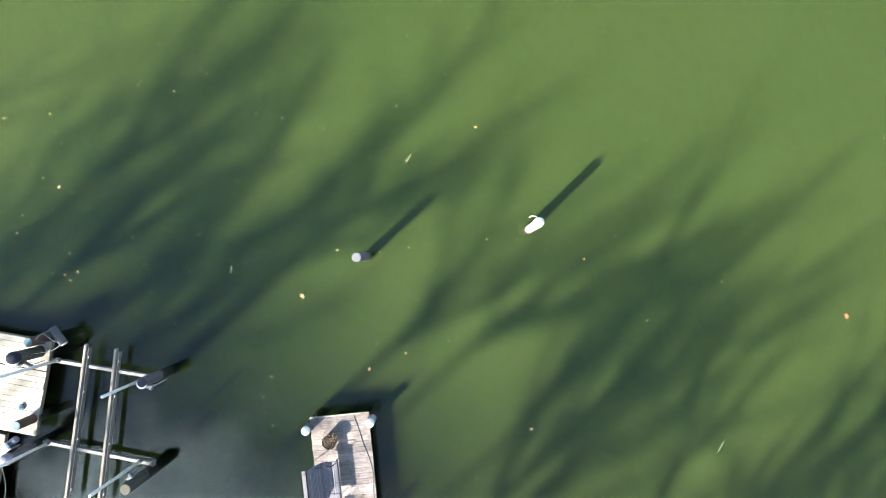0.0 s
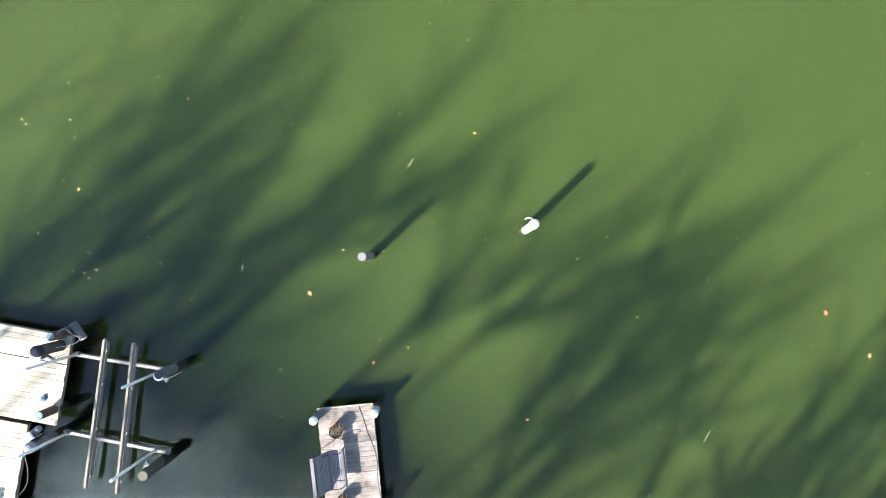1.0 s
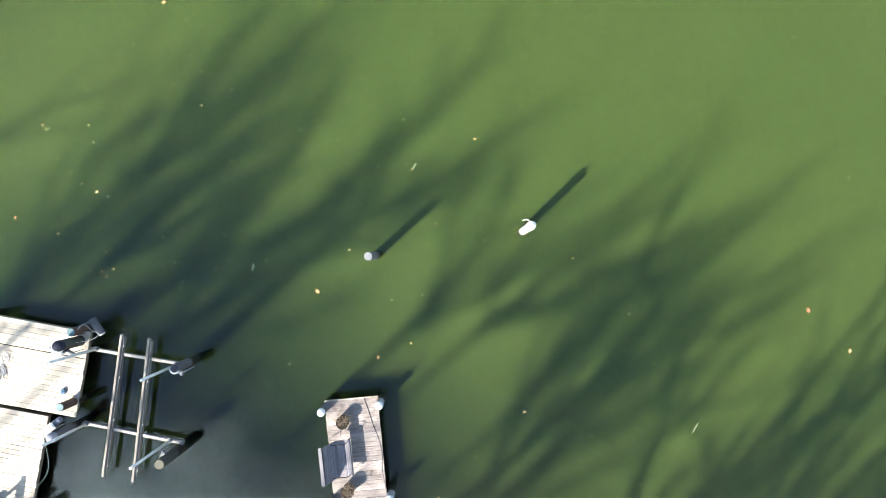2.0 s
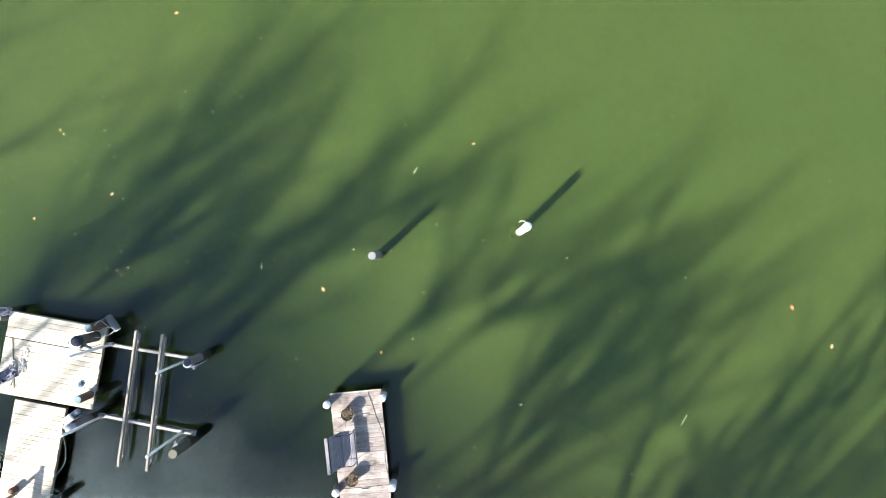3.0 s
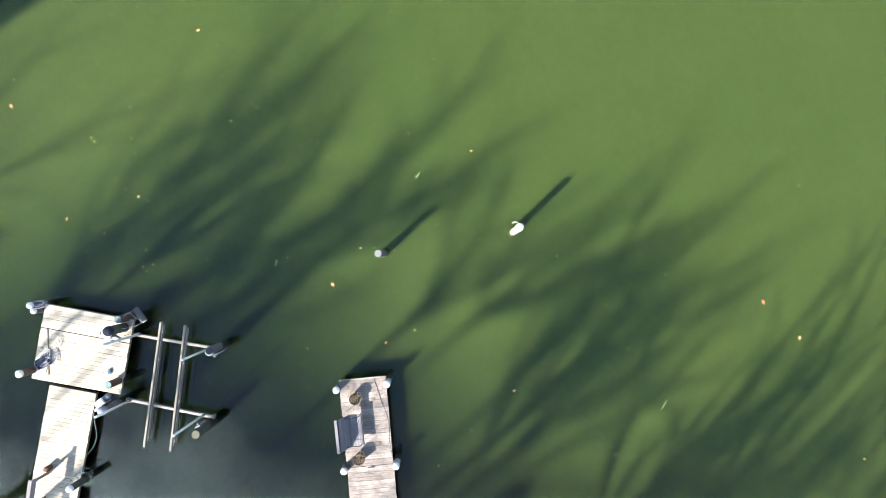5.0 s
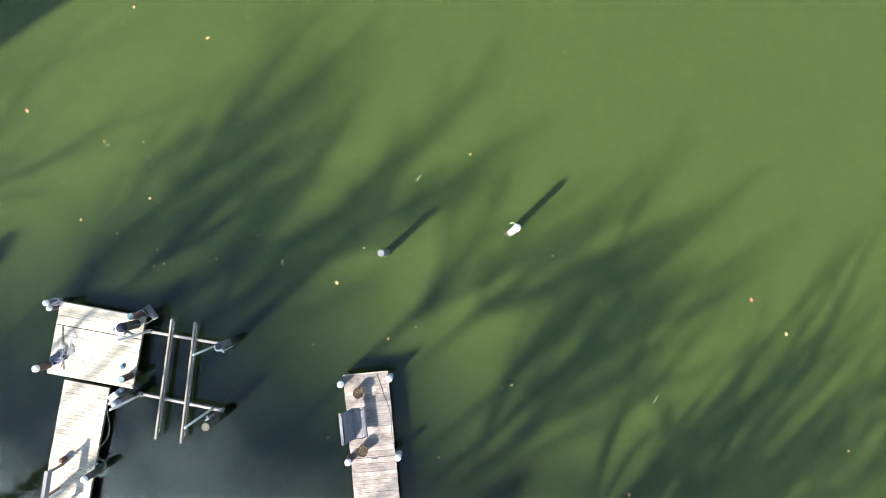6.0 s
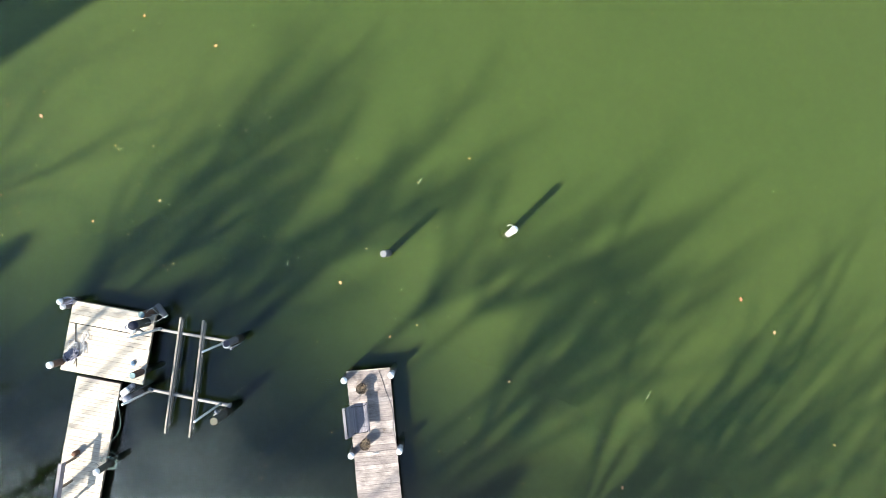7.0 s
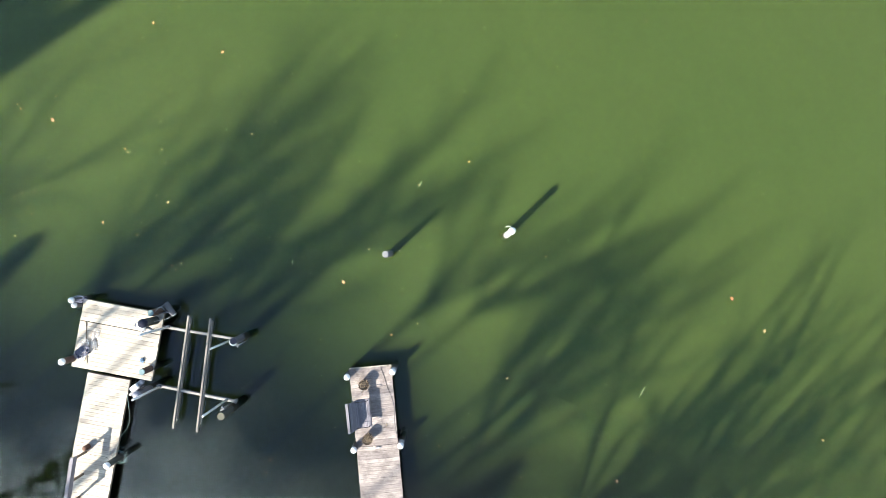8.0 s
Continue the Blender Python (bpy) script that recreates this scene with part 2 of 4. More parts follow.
CABLE = plain("dark_cable", (0.06, 0.05, 0.05), 0.7, 0.0, 0.2, 30)
BLUE = plain("blue_cloth", (0.10, 0.17, 0.25), 0.9, 0.0, 0.3, 30)
RUST = plain("rusty_steel", (0.13, 0.06, 0.035), 0.9, 0.1, 0.3, 14)
WICKER = plain("brown_wicker", (0.07, 0.045, 0.03), 0.85, 0.0, 0.3, 40)
SOIL = plain("dry_soil", (0.05, 0.038, 0.03), 0.95, 0.0, 0.3, 40)
TWIG = plain("dry_stems", (0.23, 0.17, 0.11), 0.9, 0.0, 0.3, 30)
STRAW = plain("pale_straw", (0.70, 0.65, 0.54), 0.85, 0.0, 0.2, 30)


# ------------------------------------------------------------------ building helpers
def empty(name, m, label, category, group=""):
    ob = new(name)
    ob.matrix_basis = m
    return tagged(ob, label, category, group)


def mesh_of(name, verts, faces, mat, smooth=False):
    me = bpy.data.meshes.new(name)
    me.from_pydata([tuple(v) for v in verts], [], faces)
    me.materials.append(mat)
    if smooth:
        me.polygons.foreach_set("use_smooth", [True] * len(me.polygons))
    me.update()
    return me


def piece(name, me, parent=None, m=None, label=""):
    """One mesh object under its thing, at the pose m within it."""
    ob = new(name, me)
    ob.parent = parent
    if m is not None:
        ob.matrix_basis = m
    return tagged(ob, label)


def box_geo(lx, ly, lz, cut=0.006):
    """A box centred on its base, all twelve edges chamfered."""
    bm = bmesh.new()
    bmesh.ops.create_cube(bm, size=1.0)
    for v in bm.verts:
        v.co = Vector((v.co.x * lx, v.co.y * ly, (v.co.z + 0.5) * lz))
    if cut:
        bmesh.ops.bevel(bm, geom=bm.edges[:], offset=cut, segments=1, affect="EDGES")
    bm.verts.index_update()
    out = [v.co.copy() for v in bm.verts], [[v.index for v in f.verts] for f in bm.faces]
    bm.free()
    return out


def box(name, size, mat, parent=None, m=None, label="", cut=0.006):
    return piece(name, mesh_of(name, *box_geo(*size, cut), mat), parent, m, label)


def plank_mesh(name, length, width, thick, mat):
    """A board along x: a section with eased upper edges, drawn out; top at z = 0."""
    w, c = width / 2, min(0.004, thick / 3)
    sec = [(-w, -thick), (w, -thick), (w, -c), (w - c, 0), (-w + c, 0), (-w, -c)]
    v = [(x, y, z) for x in (-length / 2, length / 2) for y, z in sec]
    f = [[i, (i + 1) % 6, 6 + (i + 1) % 6, 6 + i] for i in range(6)]
    f = [q[::-1] for q in f] + [list(range(6)), list(range(11, 5, -1))]
    me = mesh_of(name, v, f, mat)
    bm = bmesh.new()
    bm.from_mesh(me)
    bmesh.ops.recalc_face_normals(bm, faces=bm.faces[:])
    bm.to_mesh(me)
    bm.free()
    return me


def lathe(name, profile, mat, sides=20, smooth=True, wobble=0.0, seed=1):
    """A turned form: (radius, height) pairs from below upwards, closed at both ends."""
    rnd = random.Random(seed)
    off = [1 + wobble * rnd.uniform(-1, 1) for _ in range(sides)]
    v, f = [], []
    for r, z in profile:
        for k in range(sides):
            a = 2 * math.pi * k / sides
            v.append((r * off[k] * math.cos(a), r * off[k] * math.sin(a), z))
    for j in range(len(profile) - 1):
        for k in range(sides):
            b, n = j * sides, (k + 1) % sides
            f.append([b + k, b + n, b + sides + n, b + sides + k])
    f.append(list(range(sides))[::-1])
    f.append([(len(profile) - 1) * sides + k for k in range(sides)])
    me = mesh_of(name, v, f, mat, smooth)
    return me


def tube_geo(pts, radius, sides=6):
    """A round bar along points; radius may be one number or one for each point."""
    pts = [Vector(p) for p in pts]
    n = len(pts)
    rad = radius if isinstance(radius, (list, tuple)) else [radius] * n
    v, f = [], []
    side = None
    for i, p in enumerate(pts):
        d = (pts[min(i + 1, n - 1)] - pts[max(i - 1, 0)]).normalized()
        if side is None:
            side = d.orthogonal().normalized()
        side = (side - d * side.dot(d)).normalized()
        up = d.cross(side)
        for k in range(sides):
            a = 2 * math.pi * k / sides
            v.append(p + rad[i] * (math.cos(a) * side + math.sin(a) * up))
    for i in range(n - 1):
        for k in range(sides):
            b, q = i * sides, (k + 1) % sides
            f.append([b + k, b + q, b + sides + q, b + sides + k])
    f.append(list(range(sides))[::-1])
    f.append([(n - 1) * sides + k for k in range(sides)])
    return v, f


def join_geo(parts):
    v, f = [], []
    for pv, pf in parts:
        o = len(v)
        v.extend(pv)
        f.extend([[i + o for i in q] for q in pf])
    return v, f


def tube(name, pts, radius, mat, parent=None, m=None, label="", sides=6):
    return piece(name, mesh_of(name, *tube_geo(pts, radius, sides), mat, True), parent, m, label)


def smooth_line(pts, steps=8):
    """Points of a Catmull-Rom line through pts."""
    p = [Vector(q) for q in pts]
    p = [2 * p[0] - p[1]] + p + [2 * p[-1] - p[-2]]
    out = []
    for i in range(1, len(p) - 2):
        for s in range(steps):
            t = s / steps
            out.append(0.5 * ((2 * p[i]) + (p[i + 1] - p[i - 1]) * t + (2 * p[i - 1] - 5 * p[i] + 4 * p[i + 1] - p[i + 2]) * t * t
                              + (3 * p[i] - p[i - 1] - 3 * p[i + 1] + p[i + 2]) * t ** 3))
    out.append(p[-2])
    return out


def loops(rnd, turns, rx, ry, lift, jitter=0.5, steps=14):
    """A slack heap of rope: turns of uneven size, wandering a little."""
    pts, cx, cy = [], 0.0, 0.0
    n = int(turns * steps)
    for i in range(n):
        a = 2 * math.pi * i / steps
        if i % steps == 0:
            k, cx, cy = 1 + rnd.uniform(-1.3 * jitter, 0.6 * jitter), rnd.uniform(-jitter, jitter) * rx, rnd.uniform(-jitter, jitter) * ry
            skew = rnd.uniform(-1.2, 1.2)
        pts.append((cx + k * rx * math.cos(a + 0.4 * skew), cy + k * ry * math.sin(a + skew), 0.012 + lift * i / n + rnd.uniform(0, 0.01)))
    return smooth_line(pts, 2)


# ------------------------------------------------------------------ water, land
def build_water():
    """The lake: its reflecting skin and, below it, sheets of suspended algae down to where nothing more is seen."""
    n, half = 40, 2500.0
    xs = [half * math.copysign(abs(2 * i / n - 1) ** 4, 2 * i / n - 1) for i in range(n + 1)]
    v = [(x, y, 0.0) for y in xs for x in xs]
    f = [[j * (n + 1) + i, j * (n + 1) + i + 1, (j + 1) * (n + 1) + i + 1, (j + 1) * (n + 1) + i] for j in range(n) for i in range(n)]
    lake = tagged(new("water", mesh_of("water", v, f, WATER, True)), "calm murky green lake water with soft tree shadows", "water", kind="structure")
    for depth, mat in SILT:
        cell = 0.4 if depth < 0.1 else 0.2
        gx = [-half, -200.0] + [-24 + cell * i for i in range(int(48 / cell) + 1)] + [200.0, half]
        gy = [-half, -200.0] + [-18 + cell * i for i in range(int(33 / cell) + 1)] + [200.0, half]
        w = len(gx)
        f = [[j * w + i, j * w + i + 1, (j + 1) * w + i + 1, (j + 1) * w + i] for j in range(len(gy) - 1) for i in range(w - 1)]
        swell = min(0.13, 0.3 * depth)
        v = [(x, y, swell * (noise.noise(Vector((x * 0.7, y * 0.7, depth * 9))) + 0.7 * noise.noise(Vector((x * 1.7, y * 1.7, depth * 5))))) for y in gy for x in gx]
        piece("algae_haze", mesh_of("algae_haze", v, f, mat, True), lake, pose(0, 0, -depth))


def shore_point(s, inland, z=0.0):
    p = SHORE_A + SHORE_D * s + SHORE_IN * inland
    return Vector((p.x, p.y, z))


def land_height(inland):
    if inland < 0:
        d = -inland
        return -0.05 - 0.85 * min(d, 2.4) - 0.02 * max(0.0, d - 2.4)
    return -0.05 + 0.45 * min(1.0, inland / 1.4) + 0.035 * max(0.0, inland - 1) ** 0.9 + 0.26 * min(max(0.0, inland - 5.0), 30.0)


def build_land():
    """One sheet: lake bed, bank and the land behind it."""
    rows = [-400, -120, -60, -35, -26, -21, -18, -15, -13, -11, -9, -7.5, -6, -4.5, -3, -2, -1.2, -0.4, 0.2, 1, 2.2, 4, 7, 12, 20, 35, 70, 160, 500, 1800]
    cols = [math.copysign(abs(k / 60) ** 2.2 * 1800, k) for k in range(-60, 61)]
    v, f = [], []
    for r in rows:
        for s in cols:
            w = 0.6 * noise.noise(Vector((s * 0.13, 1.7, r * 0.1))) if abs(r) < 30 else 0
            h = land_height(r) + (0.12 if r > 0 else 0.07) * noise.noise(Vector((s * 0.4, r * 0.4, 3)))
            v.append(shore_point(s, r + w, h))
    n = len(cols)
    for j in range(len(rows) - 1):
        for i in range(n - 1):
            f.append([j * n + i, (j + 1) * n + i, (j + 1) * n + i + 1, j * n + i + 1])
    tagged(new("ground", mesh_of("ground", v, f, GROUND, True)), "low lake bank covered with brown leaf litter", "ground", kind="structure")


build_water()
build_land()


# ------------------------------------------------------------------ bare trees on the bank
def tree_geo(seed, height, spread=1.0, limbs_n=4, fork=0.2, crook=1.0, stout=1.0, girth=1.0, finest=0.016):
    """Trunk and bare branches as two lists of tapered bars."""
    rnd = random.Random(seed)
    trunk, limbs = [], []

    def bar(p, d, length, r, r_end, n, sides, into, up=0.05, wander=0.09):
        pts, rad, ways = [p.copy()], [r], [d.copy()]
        for i in range(n):
            d = (d + Vector((rnd.gauss(0, wander), rnd.gauss(0, wander), rnd.gauss(up, 0.04)))).normalized()
            pts.append(pts[-1] + d * (length / n))
            rad.append(r + (r_end - r) * (i + 1) / n)
            ways.append(d.copy())
        into.append(tube_geo(pts, rad, sides))
        return pts, rad, ways

    def branch(p, d, length, r, level):
        n = (8, 6, 5, 4, 3)[level]
        pts, rad, ways = bar(p, d, length, r, max(0.007, r * 0.3), n, (8, 6, 5, 3, 3)[level], limbs, 0.07 if level < 3 else 0.02, crook * (0.10 + 0.03 * level))
        if level == 4 or r < finest:
            return
        turn = rnd.uniform(0, 6.28)
        for i in range(1, n + 1):
            for k in range(2 if level == 1 and i % 2 else 1):
                turn += 2.4 + rnd.uniform(-0.5, 0.5)
                e = ways[i]
                o = (Matrix.Rotation(turn, 3, e) @ e.orthogonal().normalized()).normalized()
                a = spread * rnd.uniform(0.4, 0.95)
                t = i / n
                branch(pts[i], (e * math.cos(a) + o * math.sin(a)).normalized(), length * rnd.uniform(0.32, 0.5) * (1.15 - 0.6 * t), rad[i] * rnd.uniform(0.52, 0.7), level + 1)

    r0 = height * 0.0068
    pts, rad, ways = bar(Vector((0, 0, -0.3)), Vector((rnd.gauss(0, 0.05), rnd.gauss(0, 0.05), 1)).normalized(), height * fork, girth * r0 * 1.15, girth * r0 * 0.85, 5, 12, trunk, 0.05, 0.04)
    turn = rnd.uniform(0, 6.28)
    for k in range(limbs_n):
        a = turn + 6.28 * k / limbs_n + rnd.uniform(-0.4, 0.4)
        tilt = rnd.uniform(0.22, 0.74) if k else 0.08
        d = Vector((math.cos(a) * math.sin(tilt), math.sin(a) * math.sin(tilt), math.cos(tilt)))
        branch(pts[-1].lerp(pts[-2], 0.18 * (k % 3) / 2), d, height * (1 - fork) * rnd.uniform(0.78, 0.95), stout * r0 * rnd.uniform(0.42, 0.66), 0)
    return trunk, limbs


def build_trees():
    """Bare trees inland of the water's edge, each on the line `side` along which its shadow falls; lean: degrees to that line's right."""
    # side, inland, height, spread, limbs, fork, crook, stout, girth, finest, seed, turn, lean
    rows = (
        (-26.0, 4.0, 24, 0.6, 5, 0.35, 1.1, 1.0, 1.2, 0.026, 3, 81, 0), (-21.0, 6.0, 22, 0.6, 5, 0.35, 1.1, 1.0, 1.2, 0.026, 7, 10, 0),
        (-20.2, 5.0, 26, 0.6, 3, 0.92, 1.0, 1.3, 2.8, 0.030, 9, 30, 12),
        (-13.0, 16.0, 26, 0.7, 5, 0.60, 1.3, 1.0, 0.8, 0.026, 51, 60, 2),
        (-6.9, 7.3, 23, 1.0, 7, 0.68, 2.4, 0.9, 0.75, 0.013, 61, 165, 0),
        (-9.4, 20.0, 32, 0.7, 6, 0.78, 1.5, 0.9, 0.5, 0.025, 83, 178, 0), (-5.0, 20.0, 30, 0.7, 5, 0.78, 1.5, 0.9, 0.6, 0.030, 71, 100, 0),
        (-7.5, 13.0, 24, 0.9, 6, 0.68, 1.9, 0.9, 0.6, 0.030, 103, 210, 0),
        (-5.1, 21.0, 31, 0.7, 7, 0.78, 1.5, 0.9, 0.45, 0.022, 17, 40, 0),
        (-3.1, 19.0, 31, 0.7, 6, 0.80, 1.4, 0.9, 0.9, 0.024, 13, 110, 0),
        (1.2, 18.0, 30, 0.7, 5, 0.80, 1.4, 0.9, 0.6, 0.030, 11, 40, 0), (2.0, 20.0, 32, 0.7, 6, 0.80, 1.4, 0.9, 0.4, 0.028, 89, 120, 5),
        (5.4, 18.0, 32, 0.7, 6, 0.78, 1.4, 0.9, 0.4, 0.030, 101, 220, -1),
        (5.0, 14.0, 29, 0.7, 6, 0.66, 1.3, 0.95, 0.7, 0.030, 23, 32, 0), (7.6, 13.0, 28, 0.7, 5, 0.64, 1.3, 0.9, 0.6, 0.031, 31, 84, 0),
        (10.6, 4.0, 24, 0.6, 6, 0.50, 1.3, 1.3, 0.9, 0.034, 37, 96, -3), (11.4, 5.0, 25, 0.6, 5, 0.50, 1.2, 1.3, 0.9, 0.034, 41, 146, 2),
        (13.4, 4.0, 25, 0.6, 6, 0.48, 1.2, 1.3, 1.0, 0.034, 43, 324, 0), (15.6, 4.0, 25, 0.6, 5, 0.44, 1.2, 1.3, 1.0, 0.034, 47, 136, 0),
        (17.6, 4.0, 24, 0.6, 6, 0.34, 1.2, 1.4, 1.3, 0.022, 53, 22, 0), (19.6, 4.0, 23, 0.6, 6, 0.34, 1.2, 1.4, 1.3, 0.024, 67, 300, 0),
        (22.0, 4.0, 23, 0.6, 6, 0.34, 1.2, 1.4, 1.3, 0.026, 59, 135, 0),
    )
    way = -SUN_FROM
    for side, inland, h, spread, limbs_n, fork, crook, stout, girth, finest, seed, turn, lean in rows:
        trunk, limbs = tree_geo(seed, h, spread, limbs_n, fork, crook, stout, girth, finest)
        p = bank_place(side, inland)
        t = empty("tree", Matrix.Translation(p) @ Matrix.Rotation(radians(lean), 4, way) @ pose(0, 0, 0, 0, 0, turn), "tall bare deciduous tree with grey bark on the bank", "tree", "trees along the bank")
        piece("trunk", mesh_of("trunk", *join_geo(trunk), BARK, True), t)
        tagged(piece("branches", mesh_of("branches", *join_geo(limbs), BARK, True), t), kind="stuff")


def bank_place(side, inland):
    """The spot on the bank, so far inland, whose shadow runs along the line `side`."""
    across = Vector((-SUN_FROM.y, SUN_FROM.x))
    s = (side - SHORE_A.xy.dot(across) - inland * SHORE_IN.xy.dot(across)) / SHORE_D.xy.dot(across)
    return shore_point(s, inland, land_height(inland) - 0.05)


def evergreen(side, inland, height, radius, seed, taper=1.7, skirt=0.12):
    """A dense evergreen: a trunk, and tiers of drooping boughs set with short sprays."""
    rnd = random.Random(seed)
    t = empty("shade_evergreen", Matrix.Translation(bank_place(side, inland)), "unseen dense evergreen added on the bank to cast shade", "tree", "evergreens on the bank")
    piece("trunk", mesh_of("trunk", *tube_geo([(0, 0, -0.3), (0.03, 0, height * 0.5), (0, 0.02, height * 0.97)], [height * 0.016, height * 0.010, 0.02], 10), BARK, True), t)
    boughs, v, f = [], [], []
    n = int(height * 16)
    for k in range(n):
        q = skirt + (1 - skirt) * (k + rnd.random()) / n
        reach = radius * (1 - ((q - skirt) / (1 - skirt)) ** taper) * rnd.uniform(0.75, 1.08) + 0.15
        a = 2.4 * k + rnd.uniform(-0.4, 0.4)
        d = Vector((math.cos(a), math.sin(a), 0))
        root = Vector((0, 0, height * q))
        pts = [root, root + d * reach * 0.5 + Vector((0, 0, 0.05 * reach)), root + d * reach + Vector((0, 0, -0.12 * reach))]
        boughs.append(tube_geo(pts, [0.03, 0.02, 0.006], 4))
        for j in range(int(10 + 16 * reach)):
            u = rnd.uniform(0.15, 1.05)
            c = root + d * reach * u + Vector((rnd.gauss(0, 0.14), rnd.gauss(0, 0.14), rnd.gauss(-0.05, 0.12)))
            x = Vector((rnd.gauss(0, 1), rnd.gauss(0, 1), rnd.gauss(-0.2, 0.4))).normalized() * rnd.uniform(0.10, 0.20)
            y = x.cross(Vector((rnd.gauss(0, 0.5), rnd.gauss(0, 0.5), 1))).normalized() * rnd.uniform(0.05, 0.09)
            o = len(v)
            v += [c - x, c + y, c + x, c - y]
            f.append([o, o + 1, o + 2, o + 3])
    tagged(piece("boughs", mesh_of("boughs", *join_geo(boughs), BARK, True), t), kind="stuff")
    tagged(piece("foliage", mesh_of("foliage", v, f, NEEDLES), t), kind="stuff")


def build_evergreens():
    # Guessed trees out of view, added to throw the densest shadows on the water.
    for row in ((-18.3, 14.0, 30.0, 1.6, 1, 3.0), (-20.0, 14.5, 31.0, 1.7, 2, 3.0), (-18.8, 17.0, 32.0, 1.5, 5, 3.0), (-11.3, 6.0, 13.5, 0.8, 3), (8.3, 3.0, 12.0, 2.2, 4, 2.5)):
        evergreen(*row)


build_evergreens()
build_trees()


# ------------------------------------------------------------------ piles
def pile(x, y, top, radius, timber, cap, label, cap_kind="cone", lean=(0, 0), group="dock piles", seed=1, name="mooring_pile", wet=0.36):
    """A round driven timber pile through the water with its cap; returns the thing, its base on the water."""
    t = empty(name, pose(x, y, 0, lean[0], lean[1], (seed * 47) % 360), label, "piling", group)
    prof = [(radius * 1.06, -1.2), (radius * 1.04, 0.0), (radius * 1.01, top * 0.5), (radius, top - 0.015), (radius * 0.93, top)]
    piece("post", lathe("post", prof, timber, 18, True, 0.035, seed), t)
    if wet:
        piece("wet_foot", lathe("wet_foot", [(radius * 1.09, -1.2), (radius * 1.08, 0.0), (radius * 1.065, wet * 0.8), (radius * 1.05, wet)], PILE_WET, 18, True, 0.035, seed), t, None, "dark wet band above the water")
    if cap is not None:
        r = radius * 1.03
        if cap_kind == "cone":
            cp = [(r, top - 0.06), (r, top + 0.005), (r * 0.93, top + 0.018), (r * 0.45, top + 0.055), (0.012, top + 0.075)]
        elif cap_kind == "flat":
            cp = [(radius * 0.9, top - 0.002), (radius * 0.9, top + 0.006), (radius * 0.86, top + 0.009)]
        else:
            cp = [(r, top - 0.10), (r * 1.02, top), (r * 0.9, top + 0.06), (r * 0.55, top + 0.10), (0.02, top + 0.115)]
        piece("cap", lathe("cap", cp, cap, 18, cap_kind != "flat", 0.01, seed), t)
    return t


# two lone piles out in the water
# Greyer post puts the pale pile's shaded flank into colour; sunlit top stays pale.
pile(-2.32, -0.22, 1.77, 0.128, PILE_GREY, PILE_PALE, "pale weathered timber piling standing alone in the water", "flat", group="lone piles", seed=3, wet=0.15)
lone = pile(2.33, 0.55, 1.86, 0.115, PILE_PALE, WHITE, "white-topped timber piling leaning slightly, alone in the water", "cone", group="lone piles", seed=4, wet=0.15)
lone.matrix_basis = pose(2.33, 0.55, 0, -4.2, 1.0, 0)
tube("rope_tie", [Vector((0.128 * math.cos(q), 0.128 * math.sin(q), 1.60 + 0.015 * math.sin(2 * q))) for q in [0.5 * k for k in range(13)]]
     + [Vector((-0.05, 0.17, 1.62)), Vector((-0.14, 0.20, 1.55)), Vector((-0.20, 0.17, 1.44))], 0.014, ROPE_PALE, lone, label="frayed pale rope")


# ------------------------------------------------------------------ docks
def deck(name, origin, turn, width, length, top, pitch, mat, label, seed, boards_mesh_thick=0.038, gap_after=(), gap=0.005):
    """A pier: boards laid across x, running from its head (y = 0) towards -y; rim, stringers and support posts below."""
    rnd = random.Random(seed)
    t = empty(name, pose(origin[0], origin[1], 0, 0, 0, turn), label, "dock")
    me = plank_mesh("board", width, pitch - gap, boards_mesh_thick, mat)
    n, y = int(length / pitch), 0.0
    for i in range(n):
        if i in gap_after:
            y -= 0.022
        ob = piece("board", me, t, pose(rnd.uniform(-0.008, 0.008), y - pitch / 2, top + rnd.uniform(-0.003, 0.003), rnd.uniform(-0.5, 0.5), 0, rnd.uniform(-0.12, 0.12)))
        ob.scale = (1 + rnd.uniform(-0.004, 0.004), 1, 1)
        y -= pitch
    below = top - boards_mesh_thick - 0.006
    for x in (-width / 2 + 0.06, 0.0, width / 2 - 0.06):
        box("stringer", (0.045, length - 0.1, 0.16), FRAME_WOOD, t, pose(x, -length / 2, below - 0.16))
    box("rim_board", (width - 0.03, 0.04, 0.15), FRAME_WOOD, t, pose(0, -0.022, below - 0.155))
    post = lathe("support_post", [(0.09, -1.2), (0.09, below - 0.16)], PILE_BROWN, 12)
    for k in range(max(1, int(length / 2.6))):
        for x in (-width / 2 + 0.3, width / 2 - 0.3):
            piece("support_post", post, t, pose(x, -0.5 - 2.5 * k, 0))
    return t


HEAD_TURN = -10.1
deck("dock", (-12.645, -2.345), HEAD_TURN, 3.18, 2.72, 0.45, 0.166, DECK_PALE, "pale sun-bleached timber dock platform beside the boat lift", 1, gap_after=(5,))
deck("dock_walkway", (-13.245, -5.085), HEAD_TURN, 1.68, 9.6, 0.41, 0.152, DECK_PALE, "pale timber dock walkway leading to the bank", 2)
pier = deck("dock", (-3.0, -4.665), 5.6, 1.65, 15.6, 0.50, 0.149, DECK_GREY, "weathered grey timber dock holding a bench and planters", 3, gap=0.0015)
box("edge_trim", (1.66, 0.05, 0.03), DECK_PALE, pier, pose(0, 0.027, 0.475))

